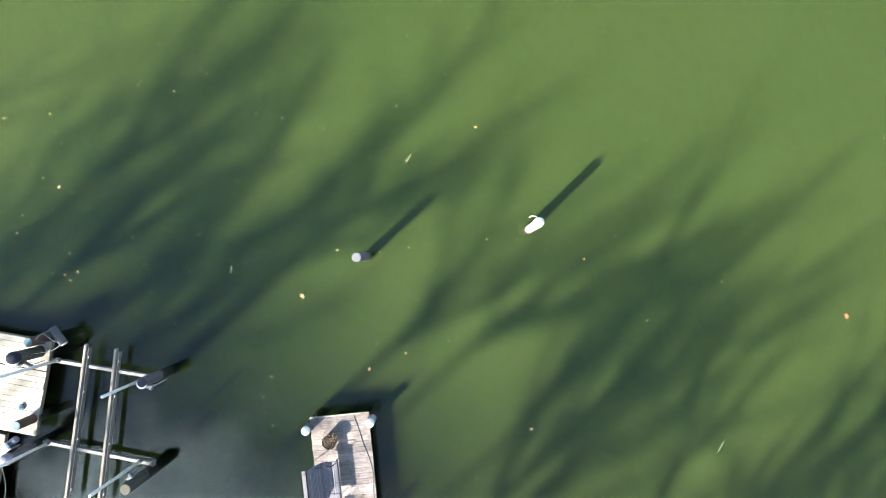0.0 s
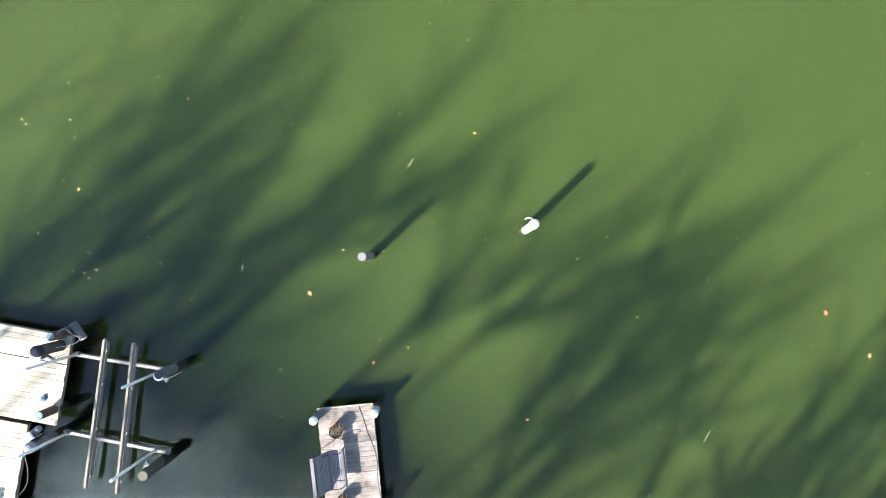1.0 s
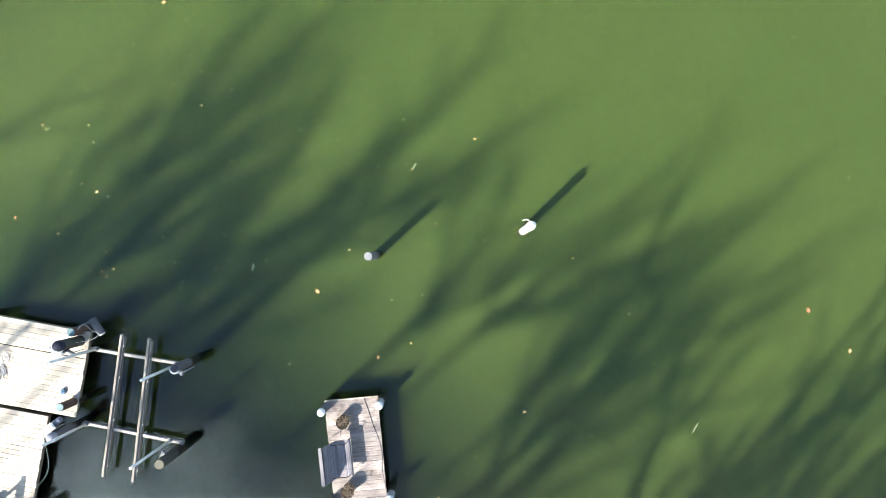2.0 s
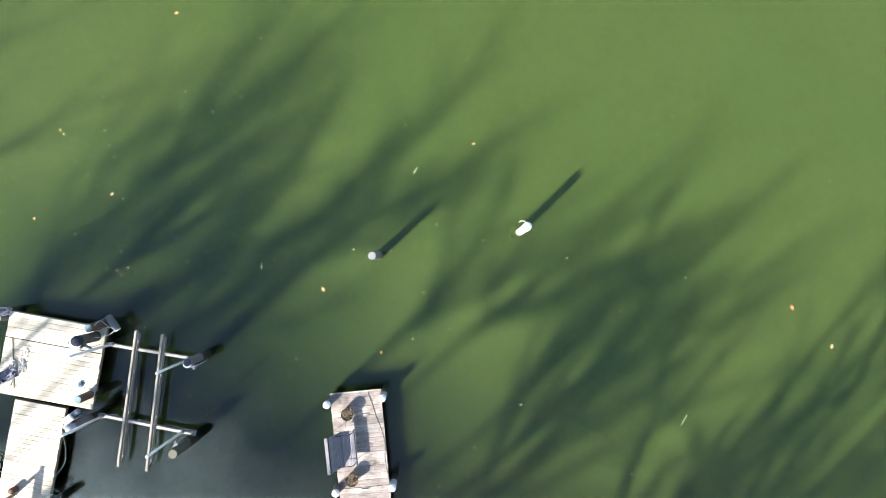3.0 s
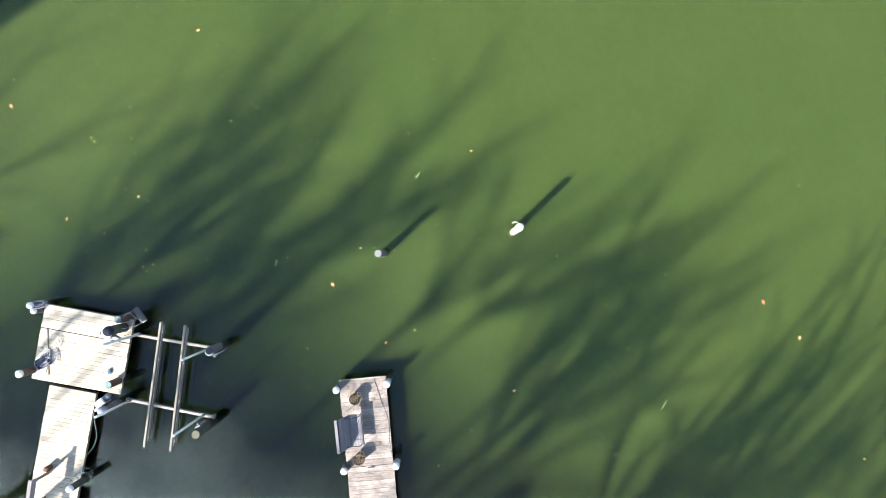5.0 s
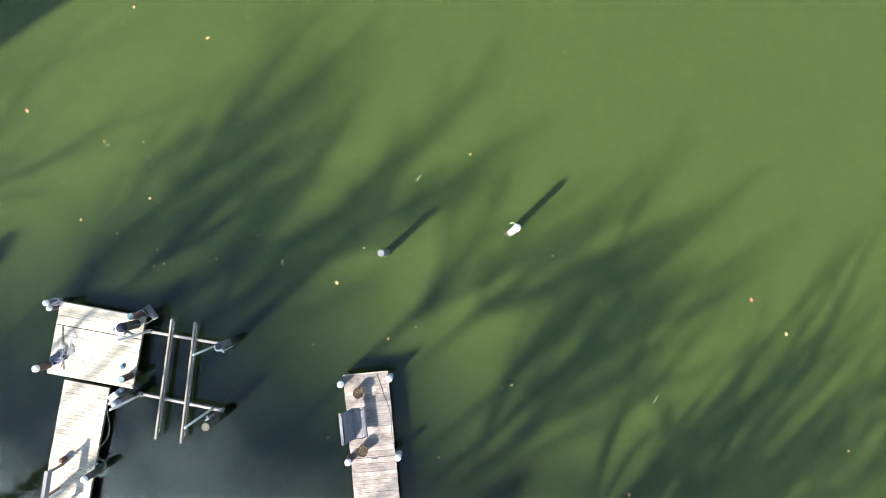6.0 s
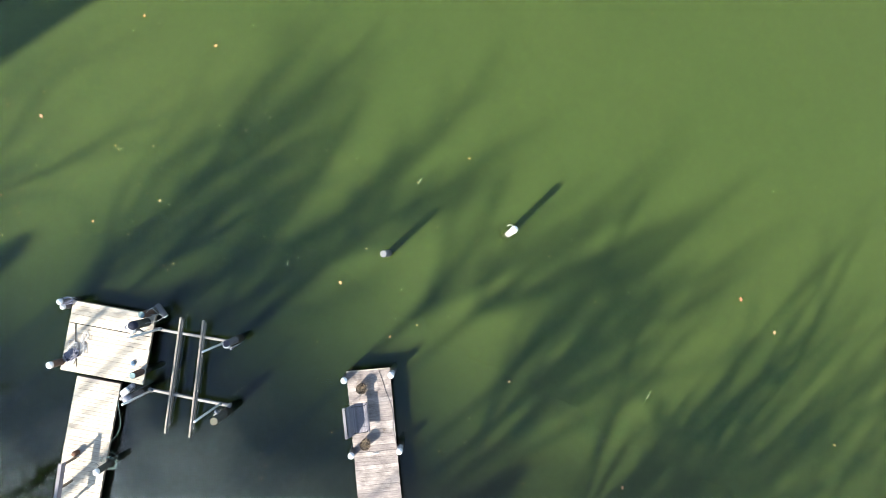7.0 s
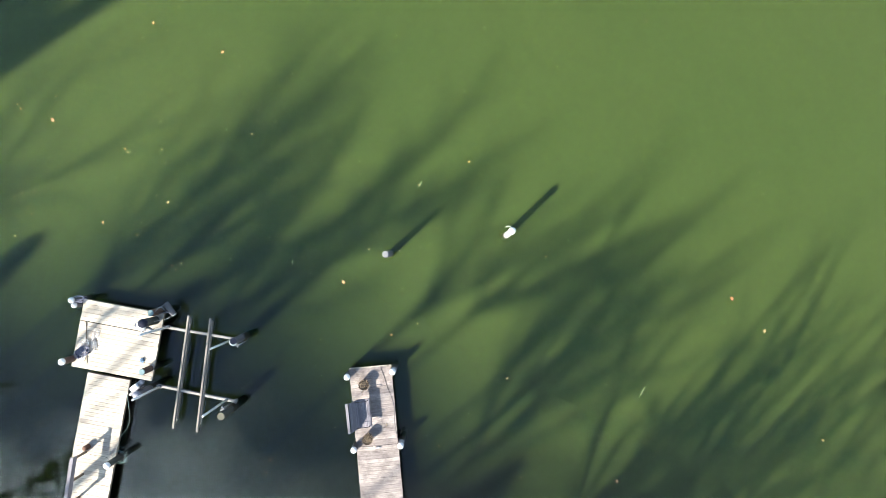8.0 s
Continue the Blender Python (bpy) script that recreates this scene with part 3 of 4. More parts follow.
# platform and walkway piles
pile(-14.36, -2.07, 1.02, 0.11, PILE_GREY, WHITE, "grey dock piling with a white cap and hung hose", "cone", seed=5)
pile(-14.39, -2.28, 0.80, 0.10, PILE_GREY, WHITE, "short grey dock piling with a white cap", "cone", seed=6)
pile(-14.64, -4.40, 1.12, 0.125, PILE_BROWN, WHITE, "brown dock piling with a white cap beside heaped rope", "cone", seed=7)
pile(-11.60, -4.77, 1.10, 0.125, PILE_BROWN, TEAL, "reddish-brown dock piling with a faded teal cap", "flat", seed=8)
ne = pile(-11.31, -2.53, 1.05, 0.13, PILE_BROWN, TEAL, "brown dock piling with teal cap and log bumper", "flat", seed=9)
ne.matrix_basis = pose(-11.31, -2.53, 0)
pile(-12.90, -8.33, 1.12, 0.12, PILE_DARK, WHITE, "dark dock piling with a white cap and coiled hose", "cone", seed=10)
pile(-14.02, -7.84, 0.66, 0.095, RUST, None, "rust-brown piling holding the end of a rail", seed=11)


def log_bumper(owner):
    """A grey log held off the pile by two rails."""
    a, b = Vector((0.36, 0.34, 0.62)), Vector((0.69, -0.11, 0.62))
    d = (b - a).normalized()
    pts = [a, a + d * 0.02, b - d * 0.02, b]
    tube("bumper", pts, [0.095, 0.11, 0.11, 0.095], PILE_GREY, owner, label="grey weathered log", sides=16)
    tube("bumper_end", [b + d * 0.003, b + d * 0.014], 0.092, WHITE, owner, label="white painted end", sides=16)
    tube("rail", [(0.02, 0.12, 0.80), (0.40, 0.29, 0.70)], 0.014, GALV, owner)
    tube("rail", [(0.10, -0.05, 0.70), (0.60, 0.0, 0.66)], 0.014, GALV, owner)
    tube("line", smooth_line([(0.12, 0.05, 0.95), (0.34, 0.22, 0.98), (0.52, 0.02, 0.85), (0.66, -0.1, 0.75), (0.4, -0.28, 0.7), (0.05, -0.34, 0.9)]), 0.006, ROPE_PALE, owner)


log_bumper(ne)

# pier piles
for i, (x, y, lab) in enumerate(((-3.86, -4.98, "dark dock piling with a bright white cap"), (-2.10, -4.76, "pale grey dock piling with a bright white cap"),
                                 (-3.57, -7.79, "dark dock piling with a bright white cap"), (-1.77, -7.61, "pale grey dock piling with a bright white cap"))):
    pile(x, y, 0.82, 0.118, PILE_GREY if i % 2 == 0 else PILE_SILVER, WHITE, lab, "cone", group="white-capped piles", seed=20 + i)


# ------------------------------------------------------------------ boat lift
def ibeam_geo(length, w, h, t=0.014):
    return join_geo([box_geo(length, w, t, 0.003), ([v + Vector((0, 0, t)) for v in box_geo(length, t, h - 2 * t, 0)[0]], box_geo(length, t, h - 2 * t, 0)[1]),
                     ([v + Vector((0, 0, h - t)) for v in box_geo(length, w, t, 0.003)[0]], box_geo(length, w, t, 0.003)[1])])


def along(a, b, z):
    """Pose at the middle of a-b, x along it."""
    d = Vector((b[0] - a[0], b[1] - a[1]))
    return pose((a[0] + b[0]) / 2, (a[1] + b[1]) / 2, z, 0, 0, math.degrees(math.atan2(d.y, d.x))), d.length


lift = empty("boat_lift", pose(0, 0, 0), "empty boat lift cradle of grey beams over the water", "boat lift")
CROSS = (((-11.36, -3.12), (-8.27, -3.63)), ((-11.42, -5.46), (-8.30, -6.09)))
for a, b in CROSS:
    m, ln = along(a, b, 0.20)
    beam = piece("cross_beam", mesh_of("cross_beam", *ibeam_geo(ln, 0.09, 0.13), ALU), lift, m, "dull aluminium beam")
    for k in (-0.18, 0.14):
        box("joint_plate", (0.16, 0.10, 0.008), GALV, beam, pose(k * ln, 0, 0.131), cut=0.002)
    box("end_bracket", (0.10, 0.16, 0.15), GALV, beam, pose(ln / 2 - 0.02, 0.02, -0.01), cut=0.01)
for a, b in (((-10.72, -7.12), (-10.14, -2.69)), ((-9.79, -7.27), (-9.29, -2.81))):
    m, ln = along(a, b, 0.33)
    m = m @ pose(0, 0, 0, 0, 0, -90)
    bunk = box("bunk", (0.085, ln, 0.09), BUNK_WOOD, lift, m, "weathered grey timber bunk", 0.01)
    box("bunk_pad", (0.07, ln * 0.985, 0.014), BUNK_WOOD, bunk, pose(-0.005, 0.02, 0.091), "pale worn top strip", 0.004)
    box("side_board", (0.035, ln * 0.93, 0.16), BUNK_WOOD, bunk, pose(0.062, 0.06, -0.105), cut=0.006)
    for k in (-0.42, -0.1, 0.2, 0.42):
        box("bracket", (0.03, 0.07, 0.10), GALV, bunk, pose(0.094, k * ln, -0.05), cut=0.003)
for x, y, top in ((-8.66, -6.0, 2.62), (-8.47, -3.64, 2.45), (-10.96, -3.15, 2.5), (-11.28, -5.5, 2.35)):
    g = piece("guide_post", lathe("guide_post", [(0.04, 0.30), (0.04, top - 0.01), (0.034, top)], WHITE, 14), lift, pose(x, y, 0), "white plastic guide pole")
    piece("collar", lathe("collar", [(0.06, 0.29), (0.06, 0.40), (0.05, 0.42)], GALV, 14), g)
    box("foot_plate", (0.14, 0.14, 0.012), GALV, g, pose(0, 0, 0.322), cut=0.002)


def winch(owner, side, hooded, size=1.0):
    """Motor, gearbox and cable drum bolted to a lift pile; side: degrees towards which it faces."""
    m = pose(0, 0, 0, 0, 0, side) @ Matrix.Diagonal((size, size, 1, 1))
    box("mount_plate", (0.05, 0.42, 0.34), GALV, owner, m @ pose(0.175, 0, 1.02), cut=0.006)
    box("gearbox", (0.18, 0.24, 0.20), WHITE, owner, m @ pose(0.29, 0.03, 1.06), "white gearbox", 0.03)
    motor = piece("motor", lathe("motor", [(0.085, 0), (0.095, 0.02), (0.095, 0.25), (0.08, 0.28)], GREY_PLASTIC, 16), owner, m @ pose(0.32, -0.08, 1.18, 90, 0, 0))
    box("motor_fins", (0.13, 0.02, 0.13), GALV, motor, pose(0, 0, 0.1), cut=0.003)
    tube("drum", [(0.22, 0.12, 1.0), (0.22, 0.46, 1.0)], 0.06, GALV, owner, m, "steel cable drum", 12)
    tube("cable", [(0.22, 0.3, 1.0), (0.15, 0.32, 0.34)], 0.008, CABLE, owner, m)
    if hooded:
        box("hood", (0.22, 0.34, 0.07), WHITE, owner, m @ pose(0.29, -0.02, 1.30), "white plastic motor cover", 0.04)


nw = pile(-11.42, -2.88, 1.45, 0.16, PILE_DARK, NAVY, "dark lift piling with a navy hood and winch motor", "dome", group="lift piles", seed=30, name="lift_pile", wet=0.55)
nw.matrix_basis = pose(-11.42, -2.88, 0)
piece("pad", lathe("pad", [(0.13, 1.36), (0.185, 1.375), (0.18, 1.42), (0.13, 1.44)], WHITE, 20), nw, pose(-0.06, -0.05, 0.0), "white rim under the hood")
winch(nw, 238, True, 0.82)
sw = pile(-11.60, -5.56, 1.45, 0.15, PILE_GREY, GREY_PLASTIC, "grey lift piling with a grey hood and winch motor", "dome", group="lift piles", seed=31, name="lift_pile", wet=0.55)
sw.matrix_basis = pose(-11.60, -5.56, 0)
winch(sw, 128, True, 1.0)
en = pile(-8.03, -3.53, 1.42, 0.138, PILE_GREY, NAVY, "grey lift piling with dark cap and hung cables", "flat", group="lift piles", seed=32, name="lift_pile", wet=0.55)
en.matrix_basis = pose(-8.03, -3.53, 0)
es = pile(-8.46, -6.34, 1.43, 0.15, PILE_DARK, END_GRAIN, "grey lift piling with pale checked end grain", "flat", group="lift piles", seed=33, name="lift_pile", wet=0.55)
es.matrix_basis = pose(-8.46, -6.34, 0)
for owner, k in ((en, -1), (es, 1)):
    m = pose(0, 0, 0, 0, 0, 110 if k > 0 else -80)
    box("pulley_bracket", (0.07, 0.16, 0.20), GALV, owner, m @ pose(0.185, 0, 0.92), cut=0.01)
    tube("pulley", [(0.23, -0.03, 1.02), (0.23, 0.03, 1.02)], 0.07, GREY_PLASTIC, owner, m, sides=14)
    tube("cable", [(0.24, 0.0, 1.06), (0.20, 0.06, 0.34)], 0.01, GALV, owner, m)
    tube("cable", [(0.19, 0.07, 1.15), (0.17, 0.10, 0.30)], 0.014, ROPE_PALE, owner, m)
pad = piece("pad", lathe("pad", [(0.11, 1.36), (0.138, 1.40), (0.13, 1.424)], WHITE, 18), en, pose(-0.012, -0.032, 0.0), "white pad under the cap")


# ------------------------------------------------------------------ things on the platform and walkway
def rope_heap(name, place, turns, rx, ry, lift_, radius, mat, label, seed, turn=0):
    rnd = random.Random(seed)
    tagged(piece(name, mesh_of(name, *tube_geo(loops(rnd, turns, rx, ry, lift_), radius, 6), mat, True), None, pose(*place, 0, 0, turn)), label, "rope")


rope_heap("dock_line", (-14.20, -4.08, 0.455), 14, 0.26, 0.14, 0.20, 0.010, ROPE_LILAC, "lilac-grey dock line heaped on the platform", 3, 40)
rope_heap("dock_line", (-14.17, -3.84, 0.455), 9, 0.22, 0.13, 0.16, 0.0065, ROPE_PALE, "pale dock line heaped loosely on the platform", 4, 70)
rope_heap("dock_line", (-13.74, -3.46, 0.455), 5, 0.11, 0.22, 0.05, 0.007, ROPE_PALE, "pale rope loosely coiled on the platform boards", 5, -10)
rope_heap("dock_line", (-13.80, -3.86, 0.455), 6, 0.08, 0.22, 0.04, 0.008, ROPE_PALE, "short pale rope end on the platform boards", 6, 8)


def basket():
    """A low open crate for lines."""
    t = empty("line_crate", pose(-14.22, -4.12, 0.452, 0, 0, 30), "dark blue-grey plastic crate holding dock lines", "crate")
    for x, y, lx, ly in ((0.2, 0, 0.02, 0.34), (-0.2, 0, 0.02, 0.34), (0, 0.165, 0.38, 0.02), (0, -0.165, 0.38, 0.02)):
        box("side_panel", (lx, ly, 0.17), NAVY_PLASTIC, t, pose(x, y, 0), cut=0.004)
    box("bottom", (0.38, 0.31, 0.012), NAVY_PLASTIC, t, pose(0, 0, 0.0))


basket()
tagged(tube("boat_pole", [(-14.11, -2.95, 0.468), (-14.09, -3.8, 0.468), (-14.07, -4.58, 0.468)], 0.013, TWIG), "thin dark boat pole lying on the platform", "pole")
for k in range(2):
    tagged(piece("plank_scrap", plank_mesh("plank_scrap", 0.42 - 0.1 * k, 0.07, 0.02, WHITE), None, pose(-14.33 + 0.16 * k, -4.42 + 0.06 * k, 0.475 + 0.022 * k, 0, 0, 58 + 10 * k)), "whitened scrap of board lying on the platform", "board")


def hose_loops(name, place, turns, r, tilt, mat, label, seed, squash=1.0, thick=0.0045):
    """Slack loops of different size, hung over one another."""
    rnd = random.Random(seed)
    pts = []
    for j in range(turns):
        k, ox, oy = r * rnd.uniform(0.62, 1.2), r * rnd.uniform(-0.2, 0.3), r * rnd.uniform(-0.25, 0.25)
        for i in range(12):
            a = 2 * math.pi * i / 12
            pts.append((ox + k * math.cos(a), oy + squash * k * math.sin(a), 0.016 * (j + i / 12) + 0.03 * math.sin(a + j)))
    tagged(piece(name, mesh_of(name, *tube_geo(smooth_line(pts, 3), thick, 6), mat, True), None, pose(*place) @ pose(0, 0, 0, *tilt)), label, "hose")


hose_loops("garden_hose", (-14.20, -2.02, 0.83), 5, 0.22, (12, 8, 15), ROPE_LILAC, "grey hose looped over the corner piling", 2, 0.5, 0.011)
hose_loops("garden_hose", (-12.66, -8.10, 0.62), 5, 0.36, (14, -16, 30), HOSE, "dark teal hose coiled round the walkway piling", 4, 0.95)
tagged(tube("water_hose", smooth_line([(-12.33, -5.75, 0.75), (-12.42, -6.2, 0.5), (-12.40, -6.7, 0.42), (-12.52, -7.1, 0.36), (-12.78, -7.45, 0.43), (-13.0, -7.62, 0.425)]), 0.006, HOSE), "pale thin hose trailing along the walkway edge", "hose")
tagged(tube("tie_line", smooth_line([(-14.0, -7.9, 0.80), (-13.7, -8.08, 0.68), (-13.2, -8.2, 0.6), (-12.92, -8.33, 0.85)]), 0.006, CABLE), "thin dark line tied across the walkway", "rope")


def cloth():
    bm = bmesh.new()
    bmesh.ops.create_icosphere(bm, subdivisions=3, radius=0.075)
    for v in bm.verts:
        k = 1 + 0.6 * noise.noise(v.co * 14)
        v.co = Vector((v.co.x * k, v.co.y * k * 1.2, max(0.0, v.co.z * 0.6 * k + 0.045)))
    me = bpy.data.meshes.new("rag")
    bm.to_mesh(me)
    bm.free()
    me.materials.append(BLUE)
    tagged(piece("rag", me, None, pose(-11.90, -4.44, 0.455)), "crumpled blue rag lying on the platform boards", "rag")


cloth()


def handrail():
    """Two grey boards on posts along the walkway's outer edge."""
    t = empty("dock_rail", pose(-14.22, -8.92, 0.405, 0, 0, -8), "grey weathered timber rail along the walkway edge", "railing")
    piece("top_board", plank_mesh("top_board", 1.95, 0.13, 0.04, BENCH_WOOD), t, pose(0, 0, 0.93, 0, 0, 90))
    piece("side_board", plank_mesh("side_board", 1.95, 0.20, 0.03, BENCH_WOOD), t, pose(0.05, 0, 0.76, 0, 90, 0) @ pose(0, 0, 0, 0, 0, 90))
    for y in (-0.9, 0.0, 0.88):
        box("post", (0.075, 0.075, 0.89), FRAME_WOOD, t, pose(0, y, 0))


handrail()


# ------------------------------------------------------------------ the pier's bench, planters and cable
def bench():
    """Close grey slats on dark iron ends; the back stands up behind the seat."""
    t = empty("bench", pose(-3.26, -6.36, 0.502, 0, 0, 6.4) @ Matrix.Diagonal((1, 1, 0.93, 1)), "weathered grey slatted bench on dark iron ends", "bench", "")
    slat = plank_mesh("slat", 1.10, 0.050, 0.022, BENCH_WOOD)
    # the section of seat and reclined back, front to rear
    curve = smooth_line([(0.335, 0, 0.27), (0.338, 0, 0.35), (0.30, 0, 0.40), (0.18, 0, 0.405), (0.04, 0, 0.38), (-0.08, 0, 0.40), (-0.19, 0, 0.56), (-0.29, 0, 0.76), (-0.375, 0, 0.94)], 12)
    run, last = 0.0, -1.0
    for p, q in zip(curve, curve[1:]):
        run += (q - p).length
        if run - last >= 0.0455:
            last = run
            d = q - p
            tilt = math.degrees(math.atan2(d.z, -d.x))
            piece("back_slat" if p.x < -0.1 else "seat_slat", slat, t, pose(p.x, 0, p.z, 0, tilt, 0) @ pose(0, 0, 0, 0, 0, 90))
    piece("top_rail", plank_mesh("top_rail", 1.12, 0.10, 0.035, BENCH_WOOD), t, pose(-0.455, 0, 0.985, 0, 0, 90), "pale grey capping rail")
    for y in (-0.49, 0.49):
        end = piece("iron_end", mesh_of("iron_end", *tube_geo(smooth_line([(0.29, y, 0.0), (0.25, y, 0.3), (0.27, y, 0.42), (0.22, y, 0.58), (0.10, y, 0.62), (-0.24, y, 0.61)], 5), 0.013, 6), BENCH_IRON, True), t, None, "dark iron bench end")
        tube("back_leg", smooth_line([(-0.42, y, 0.0), (-0.30, y, 0.42), (-0.34, y, 0.72), (-0.44, y, 1.02)], 5), 0.013, BENCH_IRON, end)
        tube("seat_bar", smooth_line([(0.28, y, 0.35), (0.04, y, 0.33), (-0.10, y, 0.35), (-0.30, y, 0.70), (-0.40, y, 0.91)], 4), 0.016, BENCH_IRON, end)


bench()


def planter(x, y, r, h, seed, label):
    """A round wicker pot of dry soil with dead stems."""
    rnd = random.Random(seed)
    t = empty("planter", pose(x, y, 0.503, 0, 0, seed * 31), label, "planter", "planters on the dock")
    prof = [(r * 0.74, 0), (r * 0.8, 0.02), (r * 0.97, h - 0.03), (r * 1.0, h - 0.015), (r * 1.0, h), (r * 0.93, h), (r * 0.92, h - 0.05), (0.01, h - 0.052)]
    piece("pot", lathe("pot", prof, WICKER, 24), t)
    piece("soil", lathe("soil", [(r * 0.9, h - 0.05), (r * 0.88, h - 0.04), (r * 0.4, h - 0.025), (0.01, h - 0.02)], SOIL, 20, True, 0.05, seed), t)
    stems = []
    for k in range(110):
        a, q = rnd.uniform(0, 6.28), r * 0.85 * math.sqrt(rnd.random())
        p = Vector((q * math.cos(a), q * math.sin(a), h - 0.04))
        d = Vector((rnd.gauss(0, 0.5), rnd.gauss(0, 0.5), 0.6))
        ln = rnd.uniform(0.12, 0.34)
        pts = [p, p + d * ln * 0.5, p + d * ln + Vector((rnd.gauss(0, 0.03), rnd.gauss(0, 0.03), -0.02))]
        stems.append(tube_geo(pts, [0.006, 0.004, 0.002], 3))
    piece("stems", mesh_of("stems", *join_geo(stems), TWIG), t, None, "tangled dry brown stems")
    long_ = []
    for k in range(6):
        a = rnd.gauss(0.9, 0.8) - radians(seed * 31)
        p = Vector((0, 0, h - 0.03))
        d = Vector((math.cos(a), math.sin(a), rnd.uniform(0.5, 1.3)))
        ln = rnd.uniform(0.3, 0.55)
        pts = smooth_line([p, p + d * ln * 0.6, p + d * ln + Vector((0.06 * math.cos(a), 0.06 * math.sin(a), -0.06))], 3)
        long_.append(tube_geo(pts, 0.003, 3))
    piece("grass_blades", mesh_of("grass_blades", *join_geo(long_), TWIG), t, None, "long dry straw-coloured blades")


planter(-3.21, -5.28, 0.20, 0.34, 2, "round brown wicker planter of dead stems near dock head")
planter(-3.05, -7.38, 0.20, 0.34, 5, "round brown wicker planter of dead stems beside bench")
tagged(tube("power_cable", smooth_line([(-2.6, -4.60, 0.51), (-2.55, -4.75, 0.51), (-2.44, -5.05, 0.51), (-2.33, -5.4, 0.51), (-2.15, -5.84, 0.51), (-2.04, -6.3, 0.51), (-2.03, -6.8, 0.51), (-1.92, -7.36, 0.51), (-1.86, -7.6, 0.6)]), 0.008, CABLE), "thin dark cable snaking along the dock edge", "cable")


def grass_tuft(x, y, z, seed):
    """A few dry blades caught between the boards."""
    rnd = random.Random(seed)
    blades = []
    for k in range(9):
        a, ln = rnd.uniform(0, 6.28), rnd.uniform(0.08, 0.2)
        d = Vector((math.cos(a), math.sin(a), rnd.uniform(0.4, 1.0)))
        blades.append(tube_geo([Vector((0, 0, 0)), d * ln * 0.6, d * ln + Vector((0, 0, -0.03))], [0.004, 0.003, 0.001], 3))
    tagged(piece("grass_tuft", mesh_of("grass_tuft", *join_geo(blades), TWIG), None, pose(x, y, z)), "small tuft of dry grass between dock boards", "grass", "tufts on the dock")


for k, (x, y) in enumerate(((-3.62, -4.72), (-2.32, -4.58), (-2.2, -4.66), (-3.5, -7.7), (-3.4, -5.1), (-2.35, -6.9))):
    grass_tuft(x, y, 0.504, 60 + k)


def cleat():
    t = empty("dock_cleat", pose(-2.68, -7.78, 0.503, 0, 0, 10), "white dock cleat fixed to the boards", "cleat")
    box("foot", (0.10, 0.06, 0.04), WHITE, t, pose(0, 0, 0), cut=0.012)
    tube("horn", [(-0.13, 0, 0.055), (-0.05, 0, 0.05), (0.05, 0, 0.05), (0.13, 0, 0.055)], [0.012, 0.02, 0.02, 0.012], WHITE, t, sides=8)


cleat()
piece("joint_board", plank_mesh("joint_board", 1.66, 0.14, 0.012, DECK_GREY), pier, pose(0, -3.13, 0.517), "pale board laid over the joint")


# ------------------------------------------------------------------ fallen leaves and flecks on the water
def leaf_mesh(seed):
    """A lobed oak leaf about 0.13 m long, gently curled."""
    rnd = random.Random(seed)
    v, n = [(0, 0, 0.012)], 22
    for k in range(n):
        a = 2 * math.pi * k / n
        lobe = 0.72 + 0.28 * math.cos(5 * a + 0.3) + rnd.uniform(-0.08, 0.08)
        x, y = 0.075 * lobe * math.cos(a), 0.05 * lobe * math.sin(a)
        v.append((x, y, 0.006 + 0.025 * abs(math.sin(a)) * lobe * rnd.uniform(0.5, 1.1)))
    f = [[0, 1 + k, 1 + (k + 1) % n] for k in range(n)]
    o = len(v)
    v += [(0.07, -0.003, 0.01), (0.12, 0.0, 0.012), (0.07, 0.003, 0.01)]
    f.append([o, o + 1, o + 2])
    return mesh_of("leaf", v, f, LEAF)


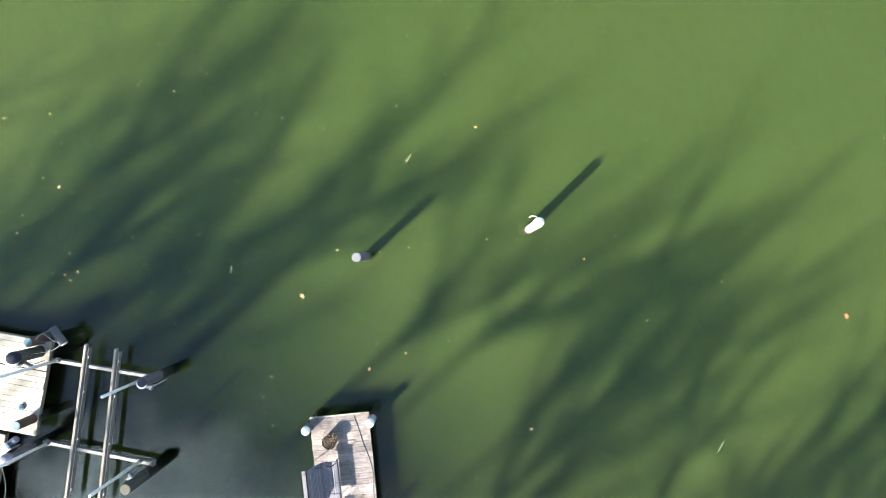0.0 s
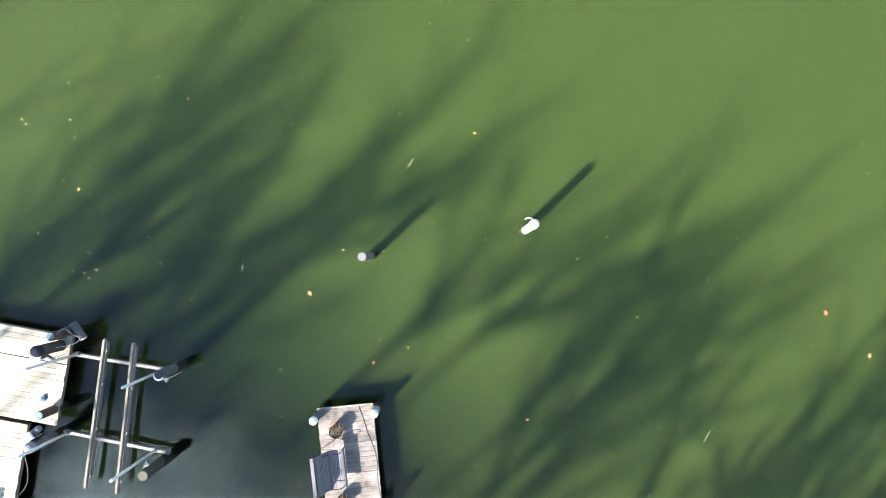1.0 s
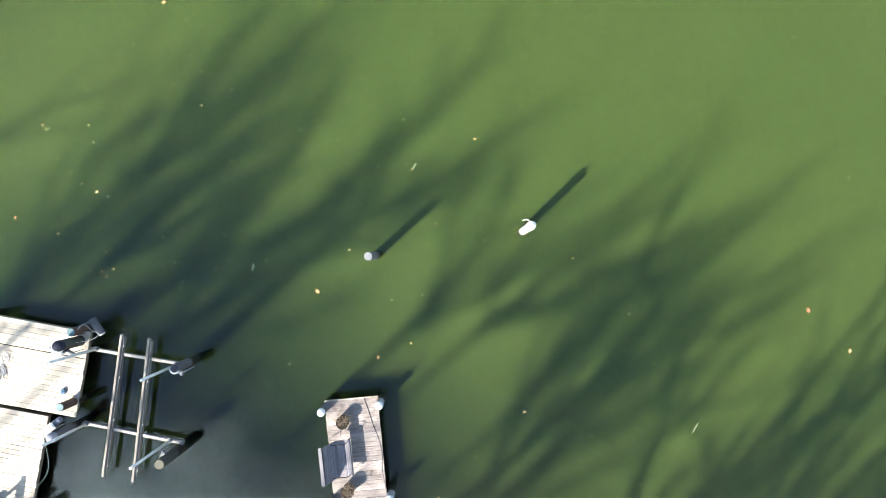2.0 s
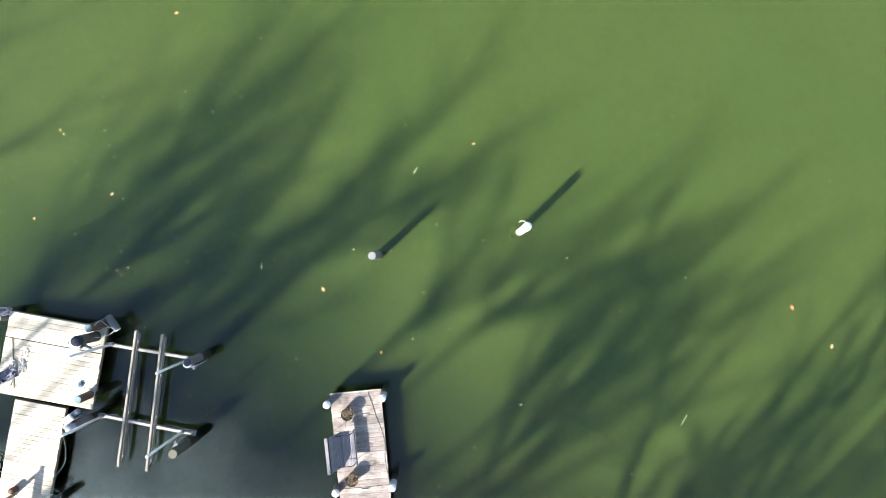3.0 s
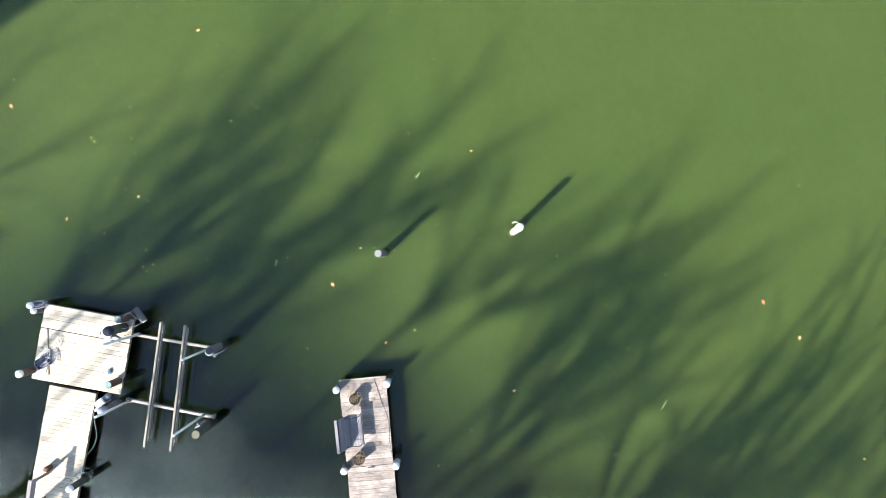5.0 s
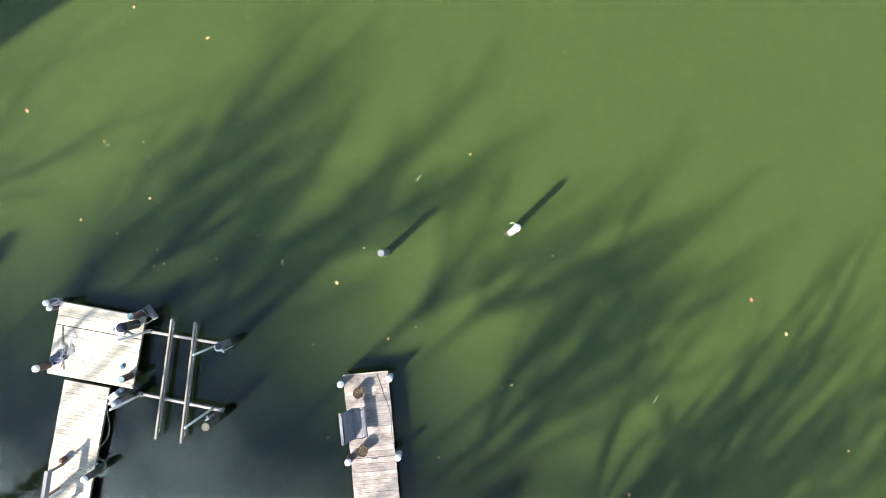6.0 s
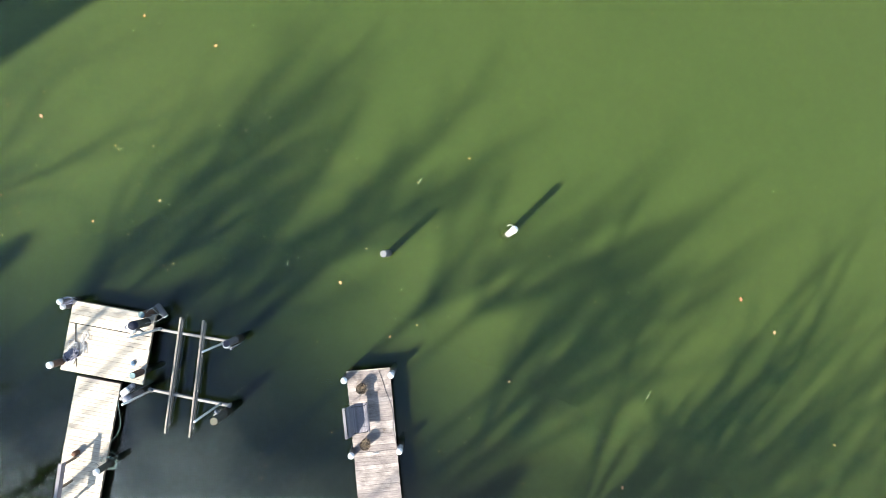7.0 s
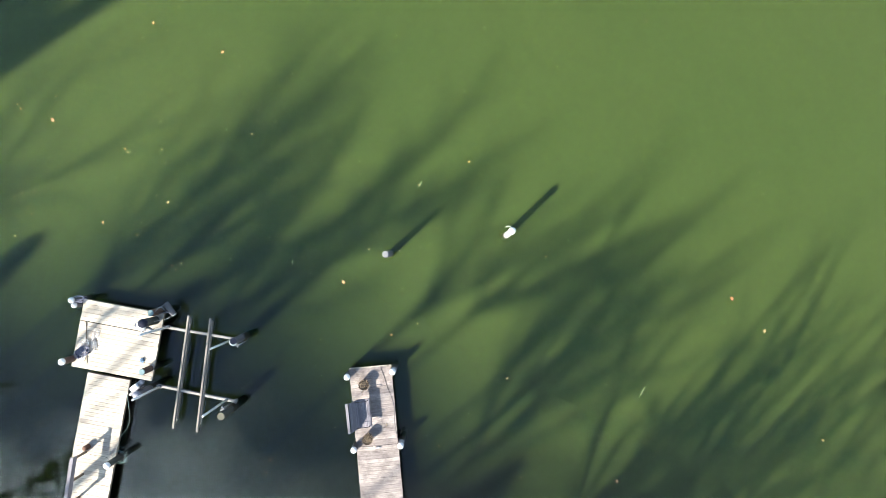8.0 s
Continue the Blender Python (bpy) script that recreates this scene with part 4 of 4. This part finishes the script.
def build_leaves():
    kinds = [leaf_mesh(s) for s in (1, 2, 3, 4)]
    rnd = random.Random(77)
    large = [(-9.05, 7.79, 1.2), (-15.78, 5.03, 1.5), (-11.81, 8.94, 1.0), (-4.15, -1.36, 1.4), (11.39, -1.91, 1.5), (12.71, -3.19, 1.3), (-2.22, -3.45, 1.0),
             (15.08, -7.56, 1.0), (6.84, -9.24, 1.2), (0.82, 3.49, 0.8), (-3.15, -0.04, 0.7), (-13.75, 0.96, 1.0), (-11.17, 1.77, 0.9), (2.42, -5.16, 0.9)]
    small = [(-17.07, 5.47), (-15.68, 5.97), (-10.8, 9.6), (-7.85, 4.53), (-6.91, 5.03), (-12.78, 3.76), (-11.43, 3.89), (-16.61, 1.28), (-11.64, 2.04), (-12.39, 0.45),
             (-10.85, -0.91), (-10.63, -0.66), (-11.35, -0.71), (-1.18, -2.99), (1.14, 0.28), (3.93, -0.29), (5.73, -2.04), (2.99, -9.11), (-4.45, -7.16), (-7.01, -8.49),
             (-10.66, -7.92), (-7.16, -8.98), (-0.29, -7.88), (-5.04, -3.67), (7.89, 9.18), (-0.4, 0.81), (-1.18, 2.55), (-17.2, 5.65), (-16.75, 1.5), (-17.0, 2.1), (-16.5, 2.2), (-17.3, 1.95), (-12.9, 3.9), (-17.25, 0.4), (-11.0, -0.75)]
    for x, y, k in large + [(x, y, rnd.uniform(0.38, 0.62)) for x, y in small]:
        ob = tagged(new("fallen_leaf", kinds[rnd.randrange(4)]), "dead brown oak leaf floating on the water", "leaf", "leaves on the water")
        ob.matrix_basis = pose(x, y, 0.001, 0, 0, rnd.uniform(0, 360)) @ Matrix.Scale(k * 0.92, 4)
    straws = []
    for x, y, a, ln in ((7.84, -5.64, 62, 0.36), (-1.1, 2.6, 62, 0.26), (-6.2, -0.6, 80, 0.2)):
        c, s = math.cos(radians(a)) * ln / 2, math.sin(radians(a)) * ln / 2
        tagged(tube("straw", [(x - c, y - s, 0.006), (x, y, 0.01), (x + c, y + s, 0.006)], 0.0055, STRAW), "pale dry reed stem floating on the water", "reed stem", "reeds on the water")
    v, f = [], []
    for k in range(240):
        x = rnd.gauss(-9, 6) if k % 3 else rnd.uniform(-17, 15)
        y = rnd.uniform(-9.8, 9.5)
        if -15 < x < -11.1 and y < -1.9 or -4.1 < x < -1.5 and y < -4.4:
            continue
        s, a, o = rnd.uniform(0.004, 0.011), rnd.uniform(0, 6.28), len(v)
        for i in range(5):
            b = a + 2 * math.pi * i / 5
            q = s * rnd.uniform(0.5, 1.4) * (2.6 if i == 0 else 1)
            v.append((x + q * math.cos(b), y + q * math.sin(b), 0.004 + 0.003 * (i % 2)))
        f.append([o, o + 1, o + 2, o + 3, o + 4])
    tagged(new("debris_flecks", mesh_of("debris_flecks", v, f, STRAW)), "tiny pale flecks of debris on the water", "debris", kind="stuff")


build_leaves()
